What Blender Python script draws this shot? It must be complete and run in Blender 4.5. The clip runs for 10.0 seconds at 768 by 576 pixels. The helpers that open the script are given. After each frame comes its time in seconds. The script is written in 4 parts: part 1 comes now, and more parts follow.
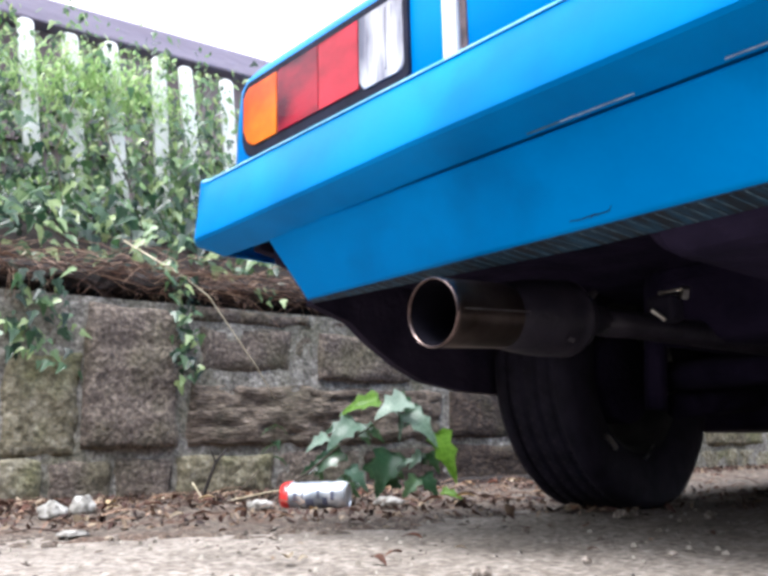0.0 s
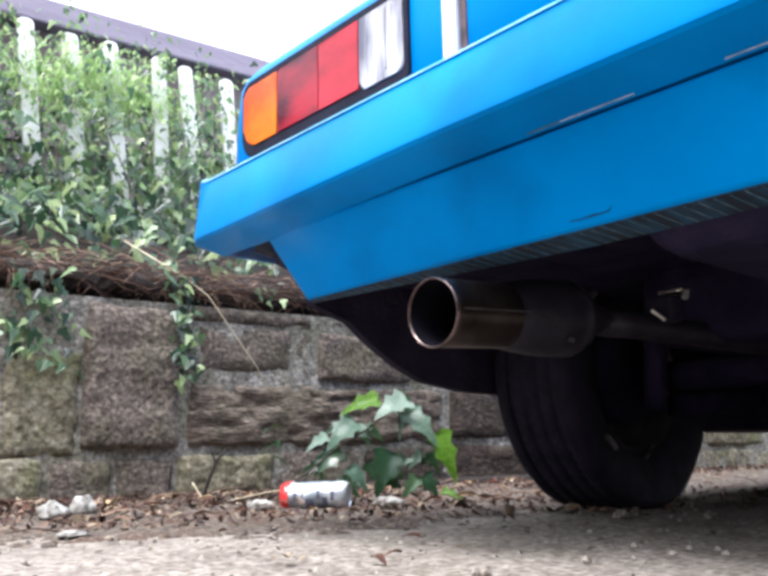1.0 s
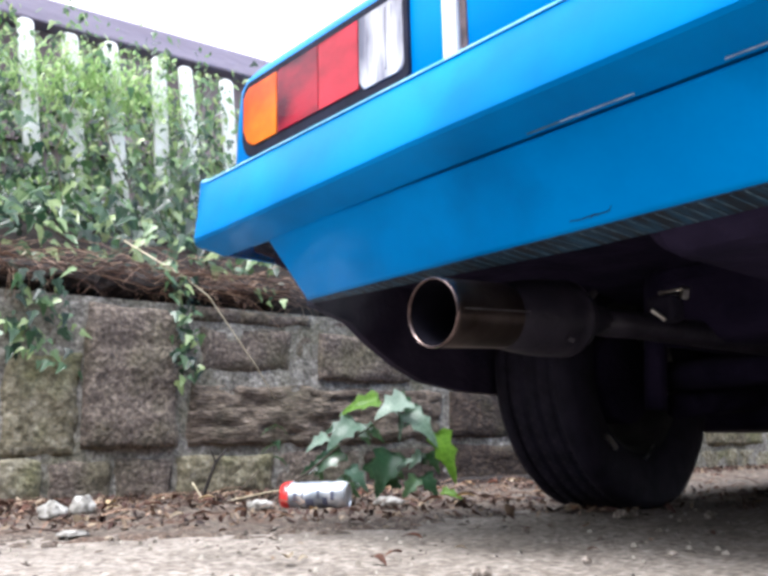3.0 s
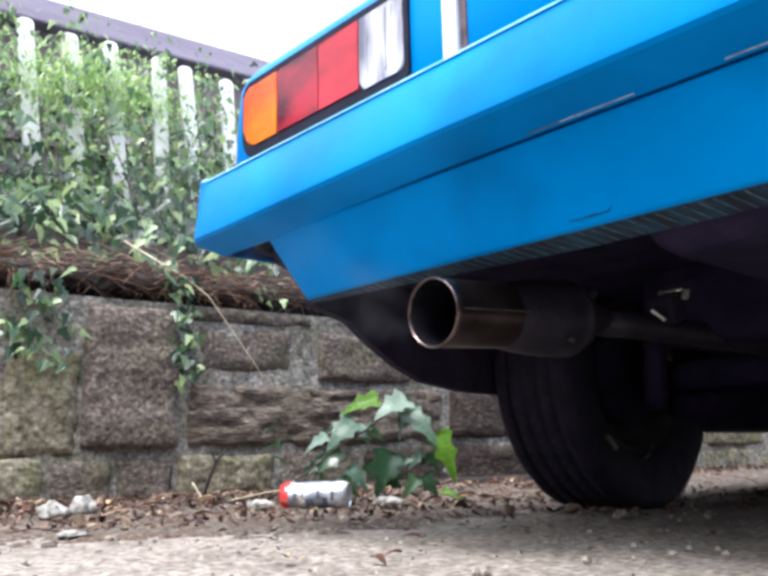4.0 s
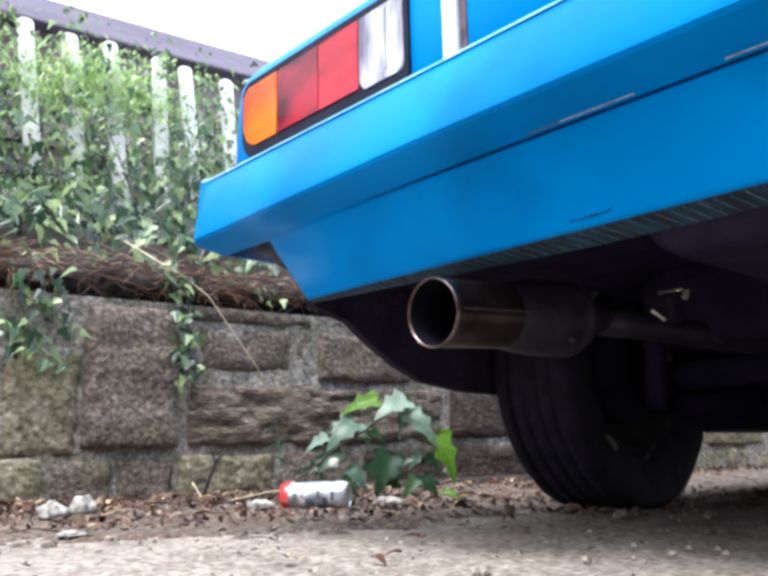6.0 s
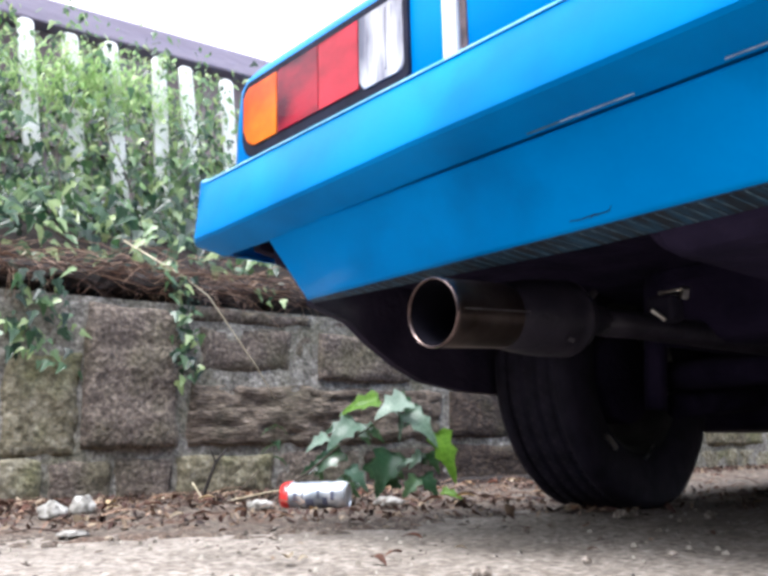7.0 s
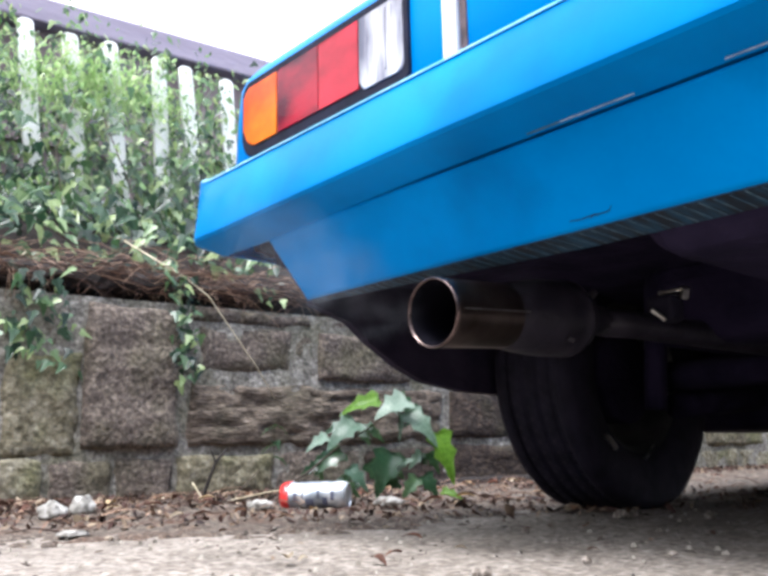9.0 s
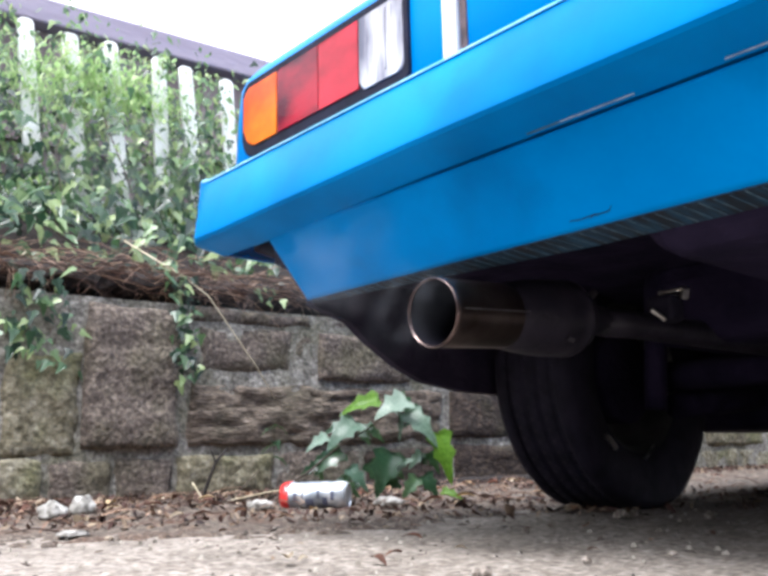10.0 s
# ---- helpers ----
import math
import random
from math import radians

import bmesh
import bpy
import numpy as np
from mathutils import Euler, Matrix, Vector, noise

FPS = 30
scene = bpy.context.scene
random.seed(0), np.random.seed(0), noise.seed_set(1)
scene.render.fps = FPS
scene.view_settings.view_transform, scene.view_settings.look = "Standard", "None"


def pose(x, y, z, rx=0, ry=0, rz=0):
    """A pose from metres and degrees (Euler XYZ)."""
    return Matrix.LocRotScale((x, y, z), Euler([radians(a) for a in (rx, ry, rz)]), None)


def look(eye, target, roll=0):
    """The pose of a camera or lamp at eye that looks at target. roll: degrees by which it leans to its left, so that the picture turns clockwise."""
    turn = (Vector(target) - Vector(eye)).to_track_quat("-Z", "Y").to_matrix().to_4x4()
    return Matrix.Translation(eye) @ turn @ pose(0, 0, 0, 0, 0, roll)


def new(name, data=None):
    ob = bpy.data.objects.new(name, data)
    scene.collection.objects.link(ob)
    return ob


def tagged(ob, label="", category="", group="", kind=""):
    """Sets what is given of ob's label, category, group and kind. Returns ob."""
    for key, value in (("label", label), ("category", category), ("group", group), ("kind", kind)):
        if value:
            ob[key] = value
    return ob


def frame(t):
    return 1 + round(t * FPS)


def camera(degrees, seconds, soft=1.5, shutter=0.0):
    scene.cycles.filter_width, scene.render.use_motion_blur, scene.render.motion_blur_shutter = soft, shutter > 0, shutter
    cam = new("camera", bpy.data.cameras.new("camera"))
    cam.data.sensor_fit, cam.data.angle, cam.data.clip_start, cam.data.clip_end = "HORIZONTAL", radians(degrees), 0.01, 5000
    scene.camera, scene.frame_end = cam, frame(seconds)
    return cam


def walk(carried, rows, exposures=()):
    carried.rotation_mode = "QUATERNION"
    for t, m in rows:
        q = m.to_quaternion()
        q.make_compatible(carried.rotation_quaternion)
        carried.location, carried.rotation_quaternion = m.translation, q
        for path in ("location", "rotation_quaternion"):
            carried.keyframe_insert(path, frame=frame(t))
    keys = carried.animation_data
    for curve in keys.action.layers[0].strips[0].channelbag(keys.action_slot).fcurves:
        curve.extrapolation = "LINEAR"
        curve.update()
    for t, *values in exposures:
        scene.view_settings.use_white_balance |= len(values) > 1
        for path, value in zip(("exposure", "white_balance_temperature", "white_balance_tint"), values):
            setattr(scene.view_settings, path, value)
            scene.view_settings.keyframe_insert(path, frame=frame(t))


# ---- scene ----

# ------------------------------------------------------------ camera
cam = camera(50.83, 10.0, soft=3.5)
EYE = Vector((0, 0, 0.125))
VIEW = look(EYE, EYE + Vector((0, 0.97980, 0.20012)), -1.3)
walk(cam, [(0, VIEW), (10, VIEW)], exposures=[(0, 1.10, 6050, 10), (10, 1.10, 6050, 10)])

# ------------------------------------------------------------ light: bright overcast sky
world = bpy.data.worlds.new("overcast")
scene.world = world
world.use_nodes = True
wn = world.node_tree.nodes
sky = wn.new("ShaderNodeTexSky")
sky.sky_type, sky.sun_disc = "NISHITA", False
sky.sun_elevation, sky.sun_rotation = radians(66.8), radians(210)
sky.dust_density, sky.air_density, sky.ozone_density = 8.0, 1.0, 0.3
veil = wn.new("ShaderNodeMix")  # cloud cover: an even white layer over the clear sky
veil.data_type = "RGBA"
veil.inputs["Factor"].default_value = 0.8
veil.inputs["B"].default_value = (13.0, 13.3, 13.8, 1)
wn["Background"].inputs["Strength"].default_value = 0.12
world.node_tree.links.new(sky.outputs[0], veil.inputs["A"])
world.node_tree.links.new(veil.outputs["Result"], wn["Background"].inputs["Color"])
sun = new("sun", bpy.data.lights.new("sun", "SUN"))
sun.data.energy, sun.data.angle, sun.data.color = 2.8, radians(30), (1, 0.97, 0.92)
sun.matrix_world = look((0, 0, 0), (0.20, 0.34, -0.919))


# ------------------------------------------------------------ materials
def mat(name, ramp, rough=0.6, metal=0.0, scale=8.0, bump=0.0, bump_scale=60.0, coat=0.0, stretch=(1, 1, 1), detail=6.0,
        island=0.0, obrand=0.0, spec=0.5, rough2=None, stain=None, stain_scale=2.5, speck=0.0, speck_scale=170.0, thin=0.0):
    """Noise through a colour ramp, a second, larger noise for stains, fine bump. ramp: [(position, rgb), ...]"""
    m = bpy.data.materials.new(name)
    m.use_nodes = True
    nt, b = m.node_tree, m.node_tree.nodes["Principled BSDF"]
    n = nt.nodes.new
    link = nt.links.new
    co = n("ShaderNodeTexCoord")
    mp = n("ShaderNodeMapping")
    mp.inputs["Scale"].default_value = stretch
    link(co.outputs["Object"], mp.inputs["Vector"])
    vec = mp.outputs["Vector"]
    tx = n("ShaderNodeTexNoise")
    tx.inputs["Scale"].default_value, tx.inputs["Detail"].default_value = scale, detail
    link(vec, tx.inputs["Vector"])
    fac = tx.outputs["Fac"]
    if obrand or island:
        if island:
            r = n("ShaderNodeNewGeometry").outputs["Random Per Island"]
        else:
            r = n("ShaderNodeObjectInfo").outputs["Random"]
        k = island or obrand
        ma = n("ShaderNodeMath")
        ma.operation = "MULTIPLY_ADD"
        link(r, ma.inputs[0])
        ma.inputs[1].default_value = k
        mb = n("ShaderNodeMath")
        mb.operation = "MULTIPLY_ADD"
        link(fac, mb.inputs[0])
        mb.inputs[1].default_value, mb.inputs[2].default_value = 1 - k * 0.8, -0.1 * k
        link(mb.outputs[0], ma.inputs[2])
        fac = ma.outputs[0]
    cr = n("ShaderNodeValToRGB")
    el = cr.color_ramp.elements
    while len(el) < len(ramp):
        el.new(0.5)
    for e, (p, c) in zip(el, ramp):
        e.position, e.color = p, (*c, 1)
    link(fac, cr.inputs["Fac"])
    col = cr.outputs["Color"]
    if stain:
        t2 = n("ShaderNodeTexNoise")
        t2.inputs["Scale"].default_value, t2.inputs["Detail"].default_value = stain_scale, 5
        link(co.outputs["Object"], t2.inputs["Vector"])
        c2 = n("ShaderNodeValToRGB")
        c2.color_ramp.elements[0].position, c2.color_ramp.elements[1].position = 0.48, 0.66
        c2.color_ramp.elements[0].color, c2.color_ramp.elements[1].color = (0, 0, 0, 1), (stain[3],) * 3 + (1,)
        link(t2.outputs["Fac"], c2.inputs["Fac"])
        mx = n("ShaderNodeMix")
        mx.data_type = "RGBA"
        link(c2.outputs["Color"], mx.inputs["Factor"])
        link(col, mx.inputs["A"])
        mx.inputs["B"].default_value = (*stain[:3], 1)
        col = mx.outputs["Result"]
    if speck:
        t4 = n("ShaderNodeTexNoise")
        t4.inputs["Scale"].default_value, t4.inputs["Detail"].default_value = speck_scale, 3
        link(vec, t4.inputs["Vector"])
        m4 = n("ShaderNodeMapRange")
        m4.inputs["From Min"].default_value, m4.inputs["From Max"].default_value = 0.32, 0.68
        m4.inputs["To Min"].default_value, m4.inputs["To Max"].default_value = 1 - speck, 1 + speck
        link(t4.outputs["Fac"], m4.inputs["Value"])
        v4 = n("ShaderNodeVectorMath")
        v4.operation = "SCALE"
        link(col, v4.inputs[0])
        link(m4.outputs["Result"], v4.inputs["Scale"])
        col = v4.outputs["Vector"]
    link(col, b.inputs["Base Color"])
    if thin:
        tr = n("ShaderNodeBsdfTranslucent")
        link(col, tr.inputs["Color"])
        ms = n("ShaderNodeMixShader")
        ms.inputs["Fac"].default_value = thin
        link(b.outputs["BSDF"], ms.inputs[1])
        link(tr.outputs["BSDF"], ms.inputs[2])
        link(ms.outputs["Shader"], nt.nodes["Material Output"].inputs["Surface"])
    b.inputs["Roughness"].default_value, b.inputs["Metallic"].default_value = rough, metal
    b.inputs["Coat Weight"].default_value, b.inputs["Coat Roughness"].default_value = coat, 0.08
    b.inputs["Specular IOR Level"].default_value = spec
    if rough2 is not None:
        mr = n("ShaderNodeMapRange")
        mr.inputs["To Min"].default_value, mr.inputs["To Max"].default_value = rough, rough2
        link(tx.outputs["Fac"], mr.inputs["Value"])
        link(mr.outputs["Result"], b.inputs["Roughness"])
    if bump:
        t3 = n("ShaderNodeTexNoise")
        t3.inputs["Scale"].default_value, t3.inputs["Detail"].default_value = bump_scale, 6
        link(vec, t3.inputs["Vector"])
        bp = n("ShaderNodeBump")
        bp.inputs["Strength"].default_value, bp.inputs["Distance"].default_value = bump, 0.01
        link(t3.outputs["Fac"], bp.inputs["Height"])
        link(bp.outputs["Normal"], b.inputs["Normal"])
    return m


PAINT = mat("blue_car_paint", [(0.35, (0.004, 0.180, 0.53)), (0.65, (0.006, 0.235, 0.66))], rough=0.40, scale=3, coat=0.0, spec=0.12,
            bump=0.01, bump_scale=25, stain=(0.003, 0.075, 0.25, 0.5), stain_scale=4)
PAINT.node_tree.nodes["Principled BSDF"].inputs["Specular Tint"].default_value = (0.0, 0.72, 1.0, 1)  # reflections tinted blue so white sky sheen leaves the paint saturated
# far darker than the body paint, finely streaked; used on the turned lip
PAINT_DARK = mat("dark_streaked_blue_paint", [(0.40, (0.003, 0.008, 0.018)), (0.62, (0.008, 0.050, 0.10))], rough=0.7, scale=120,
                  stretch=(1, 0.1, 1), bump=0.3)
GAP_GLINT = mat("painted_gap_glint", [(0.4, (0.24, 0.33, 0.46)), (0.6, (0.42, 0.50, 0.60))], rough=0.4, scale=60)
EDGE_DULL = mat("dull_pale_edge", [(0.4, (0.04, 0.10, 0.16)), (0.6, (0.12, 0.20, 0.26))], rough=0.6, scale=60)
# sky highlight of the bumper's top edge, painted as a pale strip
EDGE_HIGHLIGHT = mat("painted_edge_highlight", [(0.4, (0.10, 0.42, 0.62)), (0.6, (0.24, 0.56, 0.74))], rough=0.35, scale=20)
# the blue-violet tint stands in for lens veil over the dark underside
UNDER = mat("underseal", [(0.35, (0.010, 0.008, 0.022)), (0.65, (0.022, 0.017, 0.042))], rough=0.9, scale=14, bump=0.4, spec=0.1)
# underseal lifted to purple-grey for the haze light inside the arch
UNDER_HAZE = mat("haze_lit_underseal", [(0.35, (0.016, 0.013, 0.028)), (0.65, (0.038, 0.031, 0.056))], rough=0.85, scale=9, bump=0.4, spec=0.15)
PLASTIC = mat("black_trim", [(0.4, (0.008, 0.009, 0.02)), (0.6, (0.016, 0.016, 0.035))], rough=0.6, scale=30, spec=0.15)
RUSTY = mat("old_sealant", [(0.4, (0.05, 0.035, 0.042)), (0.6, (0.12, 0.085, 0.095))], rough=0.8, scale=40)
AMBER = mat("amber_lens", [(0.36, (0.70, 0.075, 0.010)), (0.64, (0.93, 0.23, 0.012))], rough=0.25, scale=9, coat=0.05, spec=0.2)
RED = mat("red_lens", [(0.36, (0.24, 0.002, 0.014)), (0.64, (0.56, 0.012, 0.035))], rough=0.15, scale=7, coat=0.05, spec=0.25, stretch=(1, 1, 1.6), bump=0.05, bump_scale=90)
DEEP_RED = mat("dark_red_lens", [(0.38, (0.08, 0.003, 0.016)), (0.62, (0.38, 0.006, 0.026))], rough=0.15, scale=8, coat=0.05, spec=0.25, stretch=(1, 1, 1.6), bump=0.05, bump_scale=90)
CLEAR = mat("clear_lens", [(0.40, (0.13, 0.13, 0.19)), (0.62, (0.66, 0.66, 0.72))], rough=0.2, scale=9, stretch=(3, 1, 0.6), coat=0.15, spec=0.3)
SEAM_REFLECTION = mat("painted_seam_reflection", [(0.4, (0.78, 0.78, 0.8)), (0.6, (0.85, 0.85, 0.85))], rough=0.4)
STEEL = mat("sooty_steel", [(0.35, (0.09, 0.068, 0.060)), (0.65, (0.20, 0.16, 0.15))], rough=0.26, metal=1.0, scale=14, rough2=0.46,
            stain=(0.08, 0.05, 0.04, 0.6), stain_scale=18)
STEEL_RIM = mat("pipe_rim_steel", [(0.4, (0.07, 0.050, 0.050)), (0.6, (0.17, 0.125, 0.12))], rough=0.25, metal=1.0, scale=25)
SOOT = mat("soot", [(0.4, (0.002, 0.002, 0.005)), (0.6, (0.005, 0.0045, 0.009))], rough=0.9, scale=20, spec=0.1)
BOX_STEEL = mat("dull_silencer_steel", [(0.35, (0.010, 0.009, 0.016)), (0.65, (0.028, 0.024, 0.036))], rough=0.45, spec=0.35, scale=16, bump=0.2)
BOLT = mat("bright_bolt", [(0.4, (0.5, 0.48, 0.46)), (0.6, (0.75, 0.74, 0.72))], rough=0.3, metal=1.0, scale=50)
# rubber tinted blue-violet in the same way, for the lens veil
RUBBER = mat("tyre_rubber", [(0.35, (0.007, 0.0062, 0.014)), (0.65, (0.016, 0.0140, 0.028))], rough=0.8, scale=25, bump=0.15, spec=0.25)
RIM = mat("wheel_rim", [(0.35, (0.05, 0.05, 0.055)), (0.65, (0.12, 0.12, 0.12))], rough=0.5, metal=0.6, scale=18)
GLASS = mat("dark_glass", [(0.4, (0.01, 0.012, 0.014)), (0.6, (0.015, 0.018, 0.02))], rough=0.05)
CONCRETE = mat("worn_concrete", [(0.28, (0.092, 0.073, 0.060)), (0.42, (0.216, 0.180, 0.153)), (0.55, (0.308, 0.265, 0.233)), (0.75, (0.454, 0.395, 0.353))],
               rough=0.9, scale=70, bump=0.8, bump_scale=140, stain=(0.15, 0.125, 0.105, 0.7), stain_scale=5, speck=0.45, speck_scale=110)
MOULD = mat("leaf_mould", [(0.3, (0.030, 0.021, 0.017)), (0.48, (0.085, 0.063, 0.050)), (0.68, (0.212, 0.172, 0.144))], rough=0.95, scale=60,
            bump=0.9, bump_scale=110, stain=(0.10, 0.05, 0.03, 0.6), stain_scale=9, speck=0.6)
STONE = mat("weathered_sandstone", [(0.28, (0.036, 0.026, 0.024)), (0.44, (0.088, 0.068, 0.058)), (0.56, (0.139, 0.111, 0.094)), (0.74, (0.243, 0.201, 0.167))],
            rough=0.92, scale=64, bump=1.0, bump_scale=70, obrand=0.12, stain=(0.085, 0.080, 0.042, 0.55), stain_scale=6, detail=9, speck=0.5, speck_scale=95)
# brown stone by the car, its colour darkened further for the shade there
BROWN_SHADED = mat("shaded_brown_sandstone", [(0.28, (0.014, 0.009, 0.007)), (0.44, (0.031, 0.021, 0.017)), (0.56, (0.053, 0.036, 0.028)), (0.74, (0.100, 0.070, 0.055))],
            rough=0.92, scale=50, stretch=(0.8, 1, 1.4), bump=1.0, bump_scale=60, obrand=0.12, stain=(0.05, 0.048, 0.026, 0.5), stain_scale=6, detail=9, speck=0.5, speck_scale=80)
STRATA = mat("layered_sandstone", [(0.28, (0.023, 0.016, 0.014)), (0.45, (0.075, 0.056, 0.044)), (0.57, (0.128, 0.099, 0.078)), (0.76, (0.239, 0.190, 0.156))],
             rough=0.92, scale=34, stretch=(0.7, 1, 2.0), bump=1.0, bump_scale=60, obrand=0.12, stain=(0.085, 0.080, 0.045, 0.5), stain_scale=4, detail=9, speck=0.5, speck_scale=85)
MOSSY = mat("mossy_sandstone", [(0.28, (0.060, 0.051, 0.029)), (0.46, (0.132, 0.115, 0.075)), (0.58, (0.200, 0.178, 0.128)), (0.76, (0.306, 0.281, 0.221))],
            rough=0.95, scale=48, bump=1.0, bump_scale=55, obrand=0.2, stain=(0.13, 0.135, 0.055, 0.7), stain_scale=6, detail=9, speck=0.45, speck_scale=80)
MORTAR = mat("lime_mortar", [(0.3, (0.102, 0.093, 0.083)), (0.48, (0.212, 0.196, 0.174)), (0.70, (0.340, 0.319, 0.293))], rough=0.95, scale=48,
             bump=0.9, bump_scale=80, stain=(0.11, 0.105, 0.06, 0.6), stain_scale=5, speck=0.45, speck_scale=90)
RENDERED = mat("grey_render", [(0.3, (0.13, 0.12, 0.115)), (0.7, (0.22, 0.21, 0.20))], rough=0.9, scale=4, bump=0.4, bump_scale=90, speck=0.2)
# soil of bank and turf; also colours the painted shade strip
SOIL_SHADE = mat("dark_soil_and_shade", [(0.3, (0.006, 0.004, 0.004)), (0.6, (0.022, 0.015, 0.014)), (0.8, (0.05, 0.035, 0.03))], rough=1.0, scale=30, bump=1.0, bump_scale=60, speck=0.5)
STRAW = mat("dry_straw", [(0.2, (0.035, 0.018, 0.014)), (0.5, (0.15, 0.075, 0.05)), (0.88, (0.52, 0.35, 0.25))], rough=0.8, scale=10, island=0.9)
STEM = mat("woody_stem", [(0.3, (0.03, 0.022, 0.018)), (0.7, (0.09, 0.07, 0.05))], rough=0.85, scale=30)
DARK_STEM = mat("dark_wet_twig", [(0.3, (0.008, 0.006, 0.006)), (0.7, (0.03, 0.022, 0.018))], rough=0.8, scale=30)
PALE_STEM = mat("pale_dry_stem", [(0.3, (0.42, 0.36, 0.24)), (0.7, (0.60, 0.53, 0.40))], rough=0.8, scale=30)
IVY = mat("ivy_leaf", [(0.15, (0.012, 0.036, 0.022)), (0.42, (0.040, 0.105, 0.050)), (0.66, (0.11, 0.22, 0.085)), (0.92, (0.36, 0.46, 0.20))],
          rough=0.34, scale=8, island=0.9, spec=0.7, coat=0.15, thin=0.4)
CREEPER = mat("creeper_leaf", [(0.12, (0.025, 0.065, 0.025)), (0.4, (0.085, 0.18, 0.06)), (0.65, (0.18, 0.32, 0.11)), (0.9, (0.36, 0.47, 0.18))], rough=0.4, scale=8, island=0.9, thin=0.4)
FERN = mat("pale_fern", [(0.2, (0.24, 0.42, 0.12)), (0.5, (0.38, 0.58, 0.20)), (0.8, (0.54, 0.68, 0.30))], rough=0.5, scale=8, island=0.8, thin=0.4)
SPRIG = mat("sprig_leaf", [(0.3, (0.035, 0.095, 0.045)), (0.5, (0.075, 0.16, 0.075)), (0.7, (0.14, 0.25, 0.12))], rough=0.24, scale=14, obrand=0.5, spec=0.9, coat=0.3, thin=0.15)
# glossy leaf paled towards blue-green: the sky's sheen is in its colour
SPRIG_SHEEN = mat("sky_sheen_leaf", [(0.3, (0.10, 0.19, 0.13)), (0.5, (0.20, 0.31, 0.23)), (0.7, (0.33, 0.43, 0.35))], rough=0.34, scale=16, obrand=0.4, spec=0.6, coat=0.1, thin=0.15)
SPRIG_LIME = mat("young_lime_leaf", [(0.3, (0.12, 0.28, 0.03)), (0.6, (0.24, 0.44, 0.06))], rough=0.35, scale=14, spec=0.5, thin=0.4)
LITTER = mat("dead_leaf", [(0.1, (0.015, 0.008, 0.007)), (0.4, (0.055, 0.022, 0.017)), (0.68, (0.093, 0.045, 0.028)), (0.95, (0.306, 0.234, 0.165))],
             rough=0.8, scale=14, island=0.9)
DEAD = mat("fallen_leaf", [(0.1, (0.10, 0.04, 0.025)), (0.4, (0.26, 0.10, 0.06)), (0.65, (0.42, 0.30, 0.16)), (0.9, (0.55, 0.47, 0.36))],
           rough=0.75, scale=14, obrand=0.9)
GRIT = mat("grit", [(0.2, (0.058, 0.049, 0.040)), (0.5, (0.202, 0.175, 0.145)), (0.85, (0.432, 0.399, 0.350))], rough=0.9, scale=20, island=0.9)
WHITEWASH = mat("peeling_white_paint", [(0.25, (0.60, 0.59, 0.57)), (0.42, (0.84, 0.84, 0.84)), (0.8, (0.90, 0.90, 0.90))], rough=0.6, scale=18,
                stretch=(1, 1, 0.3), bump=0.2)
TIMBER = mat("weathered_purple_brown_timber", [(0.3, (0.12, 0.09, 0.10)), (0.55, (0.22, 0.175, 0.19)), (0.8, (0.33, 0.28, 0.31))], rough=0.85,
             scale=9, stretch=(1, 1, 0.15), bump=0.4, obrand=0.4)
CAPPING = mat("pale_grey_capping", [(0.3, (0.22, 0.19, 0.26)), (0.55, (0.29, 0.255, 0.335)), (0.8, (0.37, 0.335, 0.41))], rough=0.8, scale=9, stretch=(0.2, 1, 1), bump=0.3)
TIN = mat("can_aluminium", [(0.36, (0.16, 0.19, 0.25)), (0.5, (0.38, 0.42, 0.48)), (0.64, (0.68, 0.70, 0.74))], rough=0.3, metal=0.6, scale=22)
CAN_RED = mat("can_red", [(0.3, (0.55, 0.02, 0.02)), (0.7, (0.70, 0.04, 0.04))], rough=0.4)
CAN_BLUE = mat("can_print", [(0.3, (0.05, 0.06, 0.11)), (0.7, (0.12, 0.13, 0.19))], rough=0.4)
PAPER = mat("dirty_white_paper", [(0.32, (0.13, 0.12, 0.105)), (0.5, (0.30, 0.285, 0.265)), (0.66, (0.50, 0.48, 0.46))], rough=0.8, scale=55, bump=0.6)


# ------------------------------------------------------------ building helpers
def done(bm, name, smooth=False):
    me = bpy.data.meshes.new(name)
    bmesh.ops.recalc_face_normals(bm, faces=bm.faces)
    for f in bm.faces:
        f.smooth = smooth
    bm.to_mesh(me)
    bm.free()
    return me


def part(name, bm, material, parent=None, label="", smooth=False, m=None, sharp=0):
    me = bm if isinstance(bm, bpy.types.Mesh) else done(bm, name, smooth)
    if smooth and sharp:
        me.set_sharp_from_angle(angle=radians(sharp))
    if not me.materials:
        me.materials.append(material)
    ob = new(name, me)
    ob.parent = parent
    if m is not None:
        ob.matrix_basis = m
    return tagged(ob, label)


def thing(name, m, label, category, group="", kind=""):
    ob = new(name)
    ob.empty_display_size = 0.05
    ob.matrix_basis = m
    return tagged(ob, label, category, group, kind)


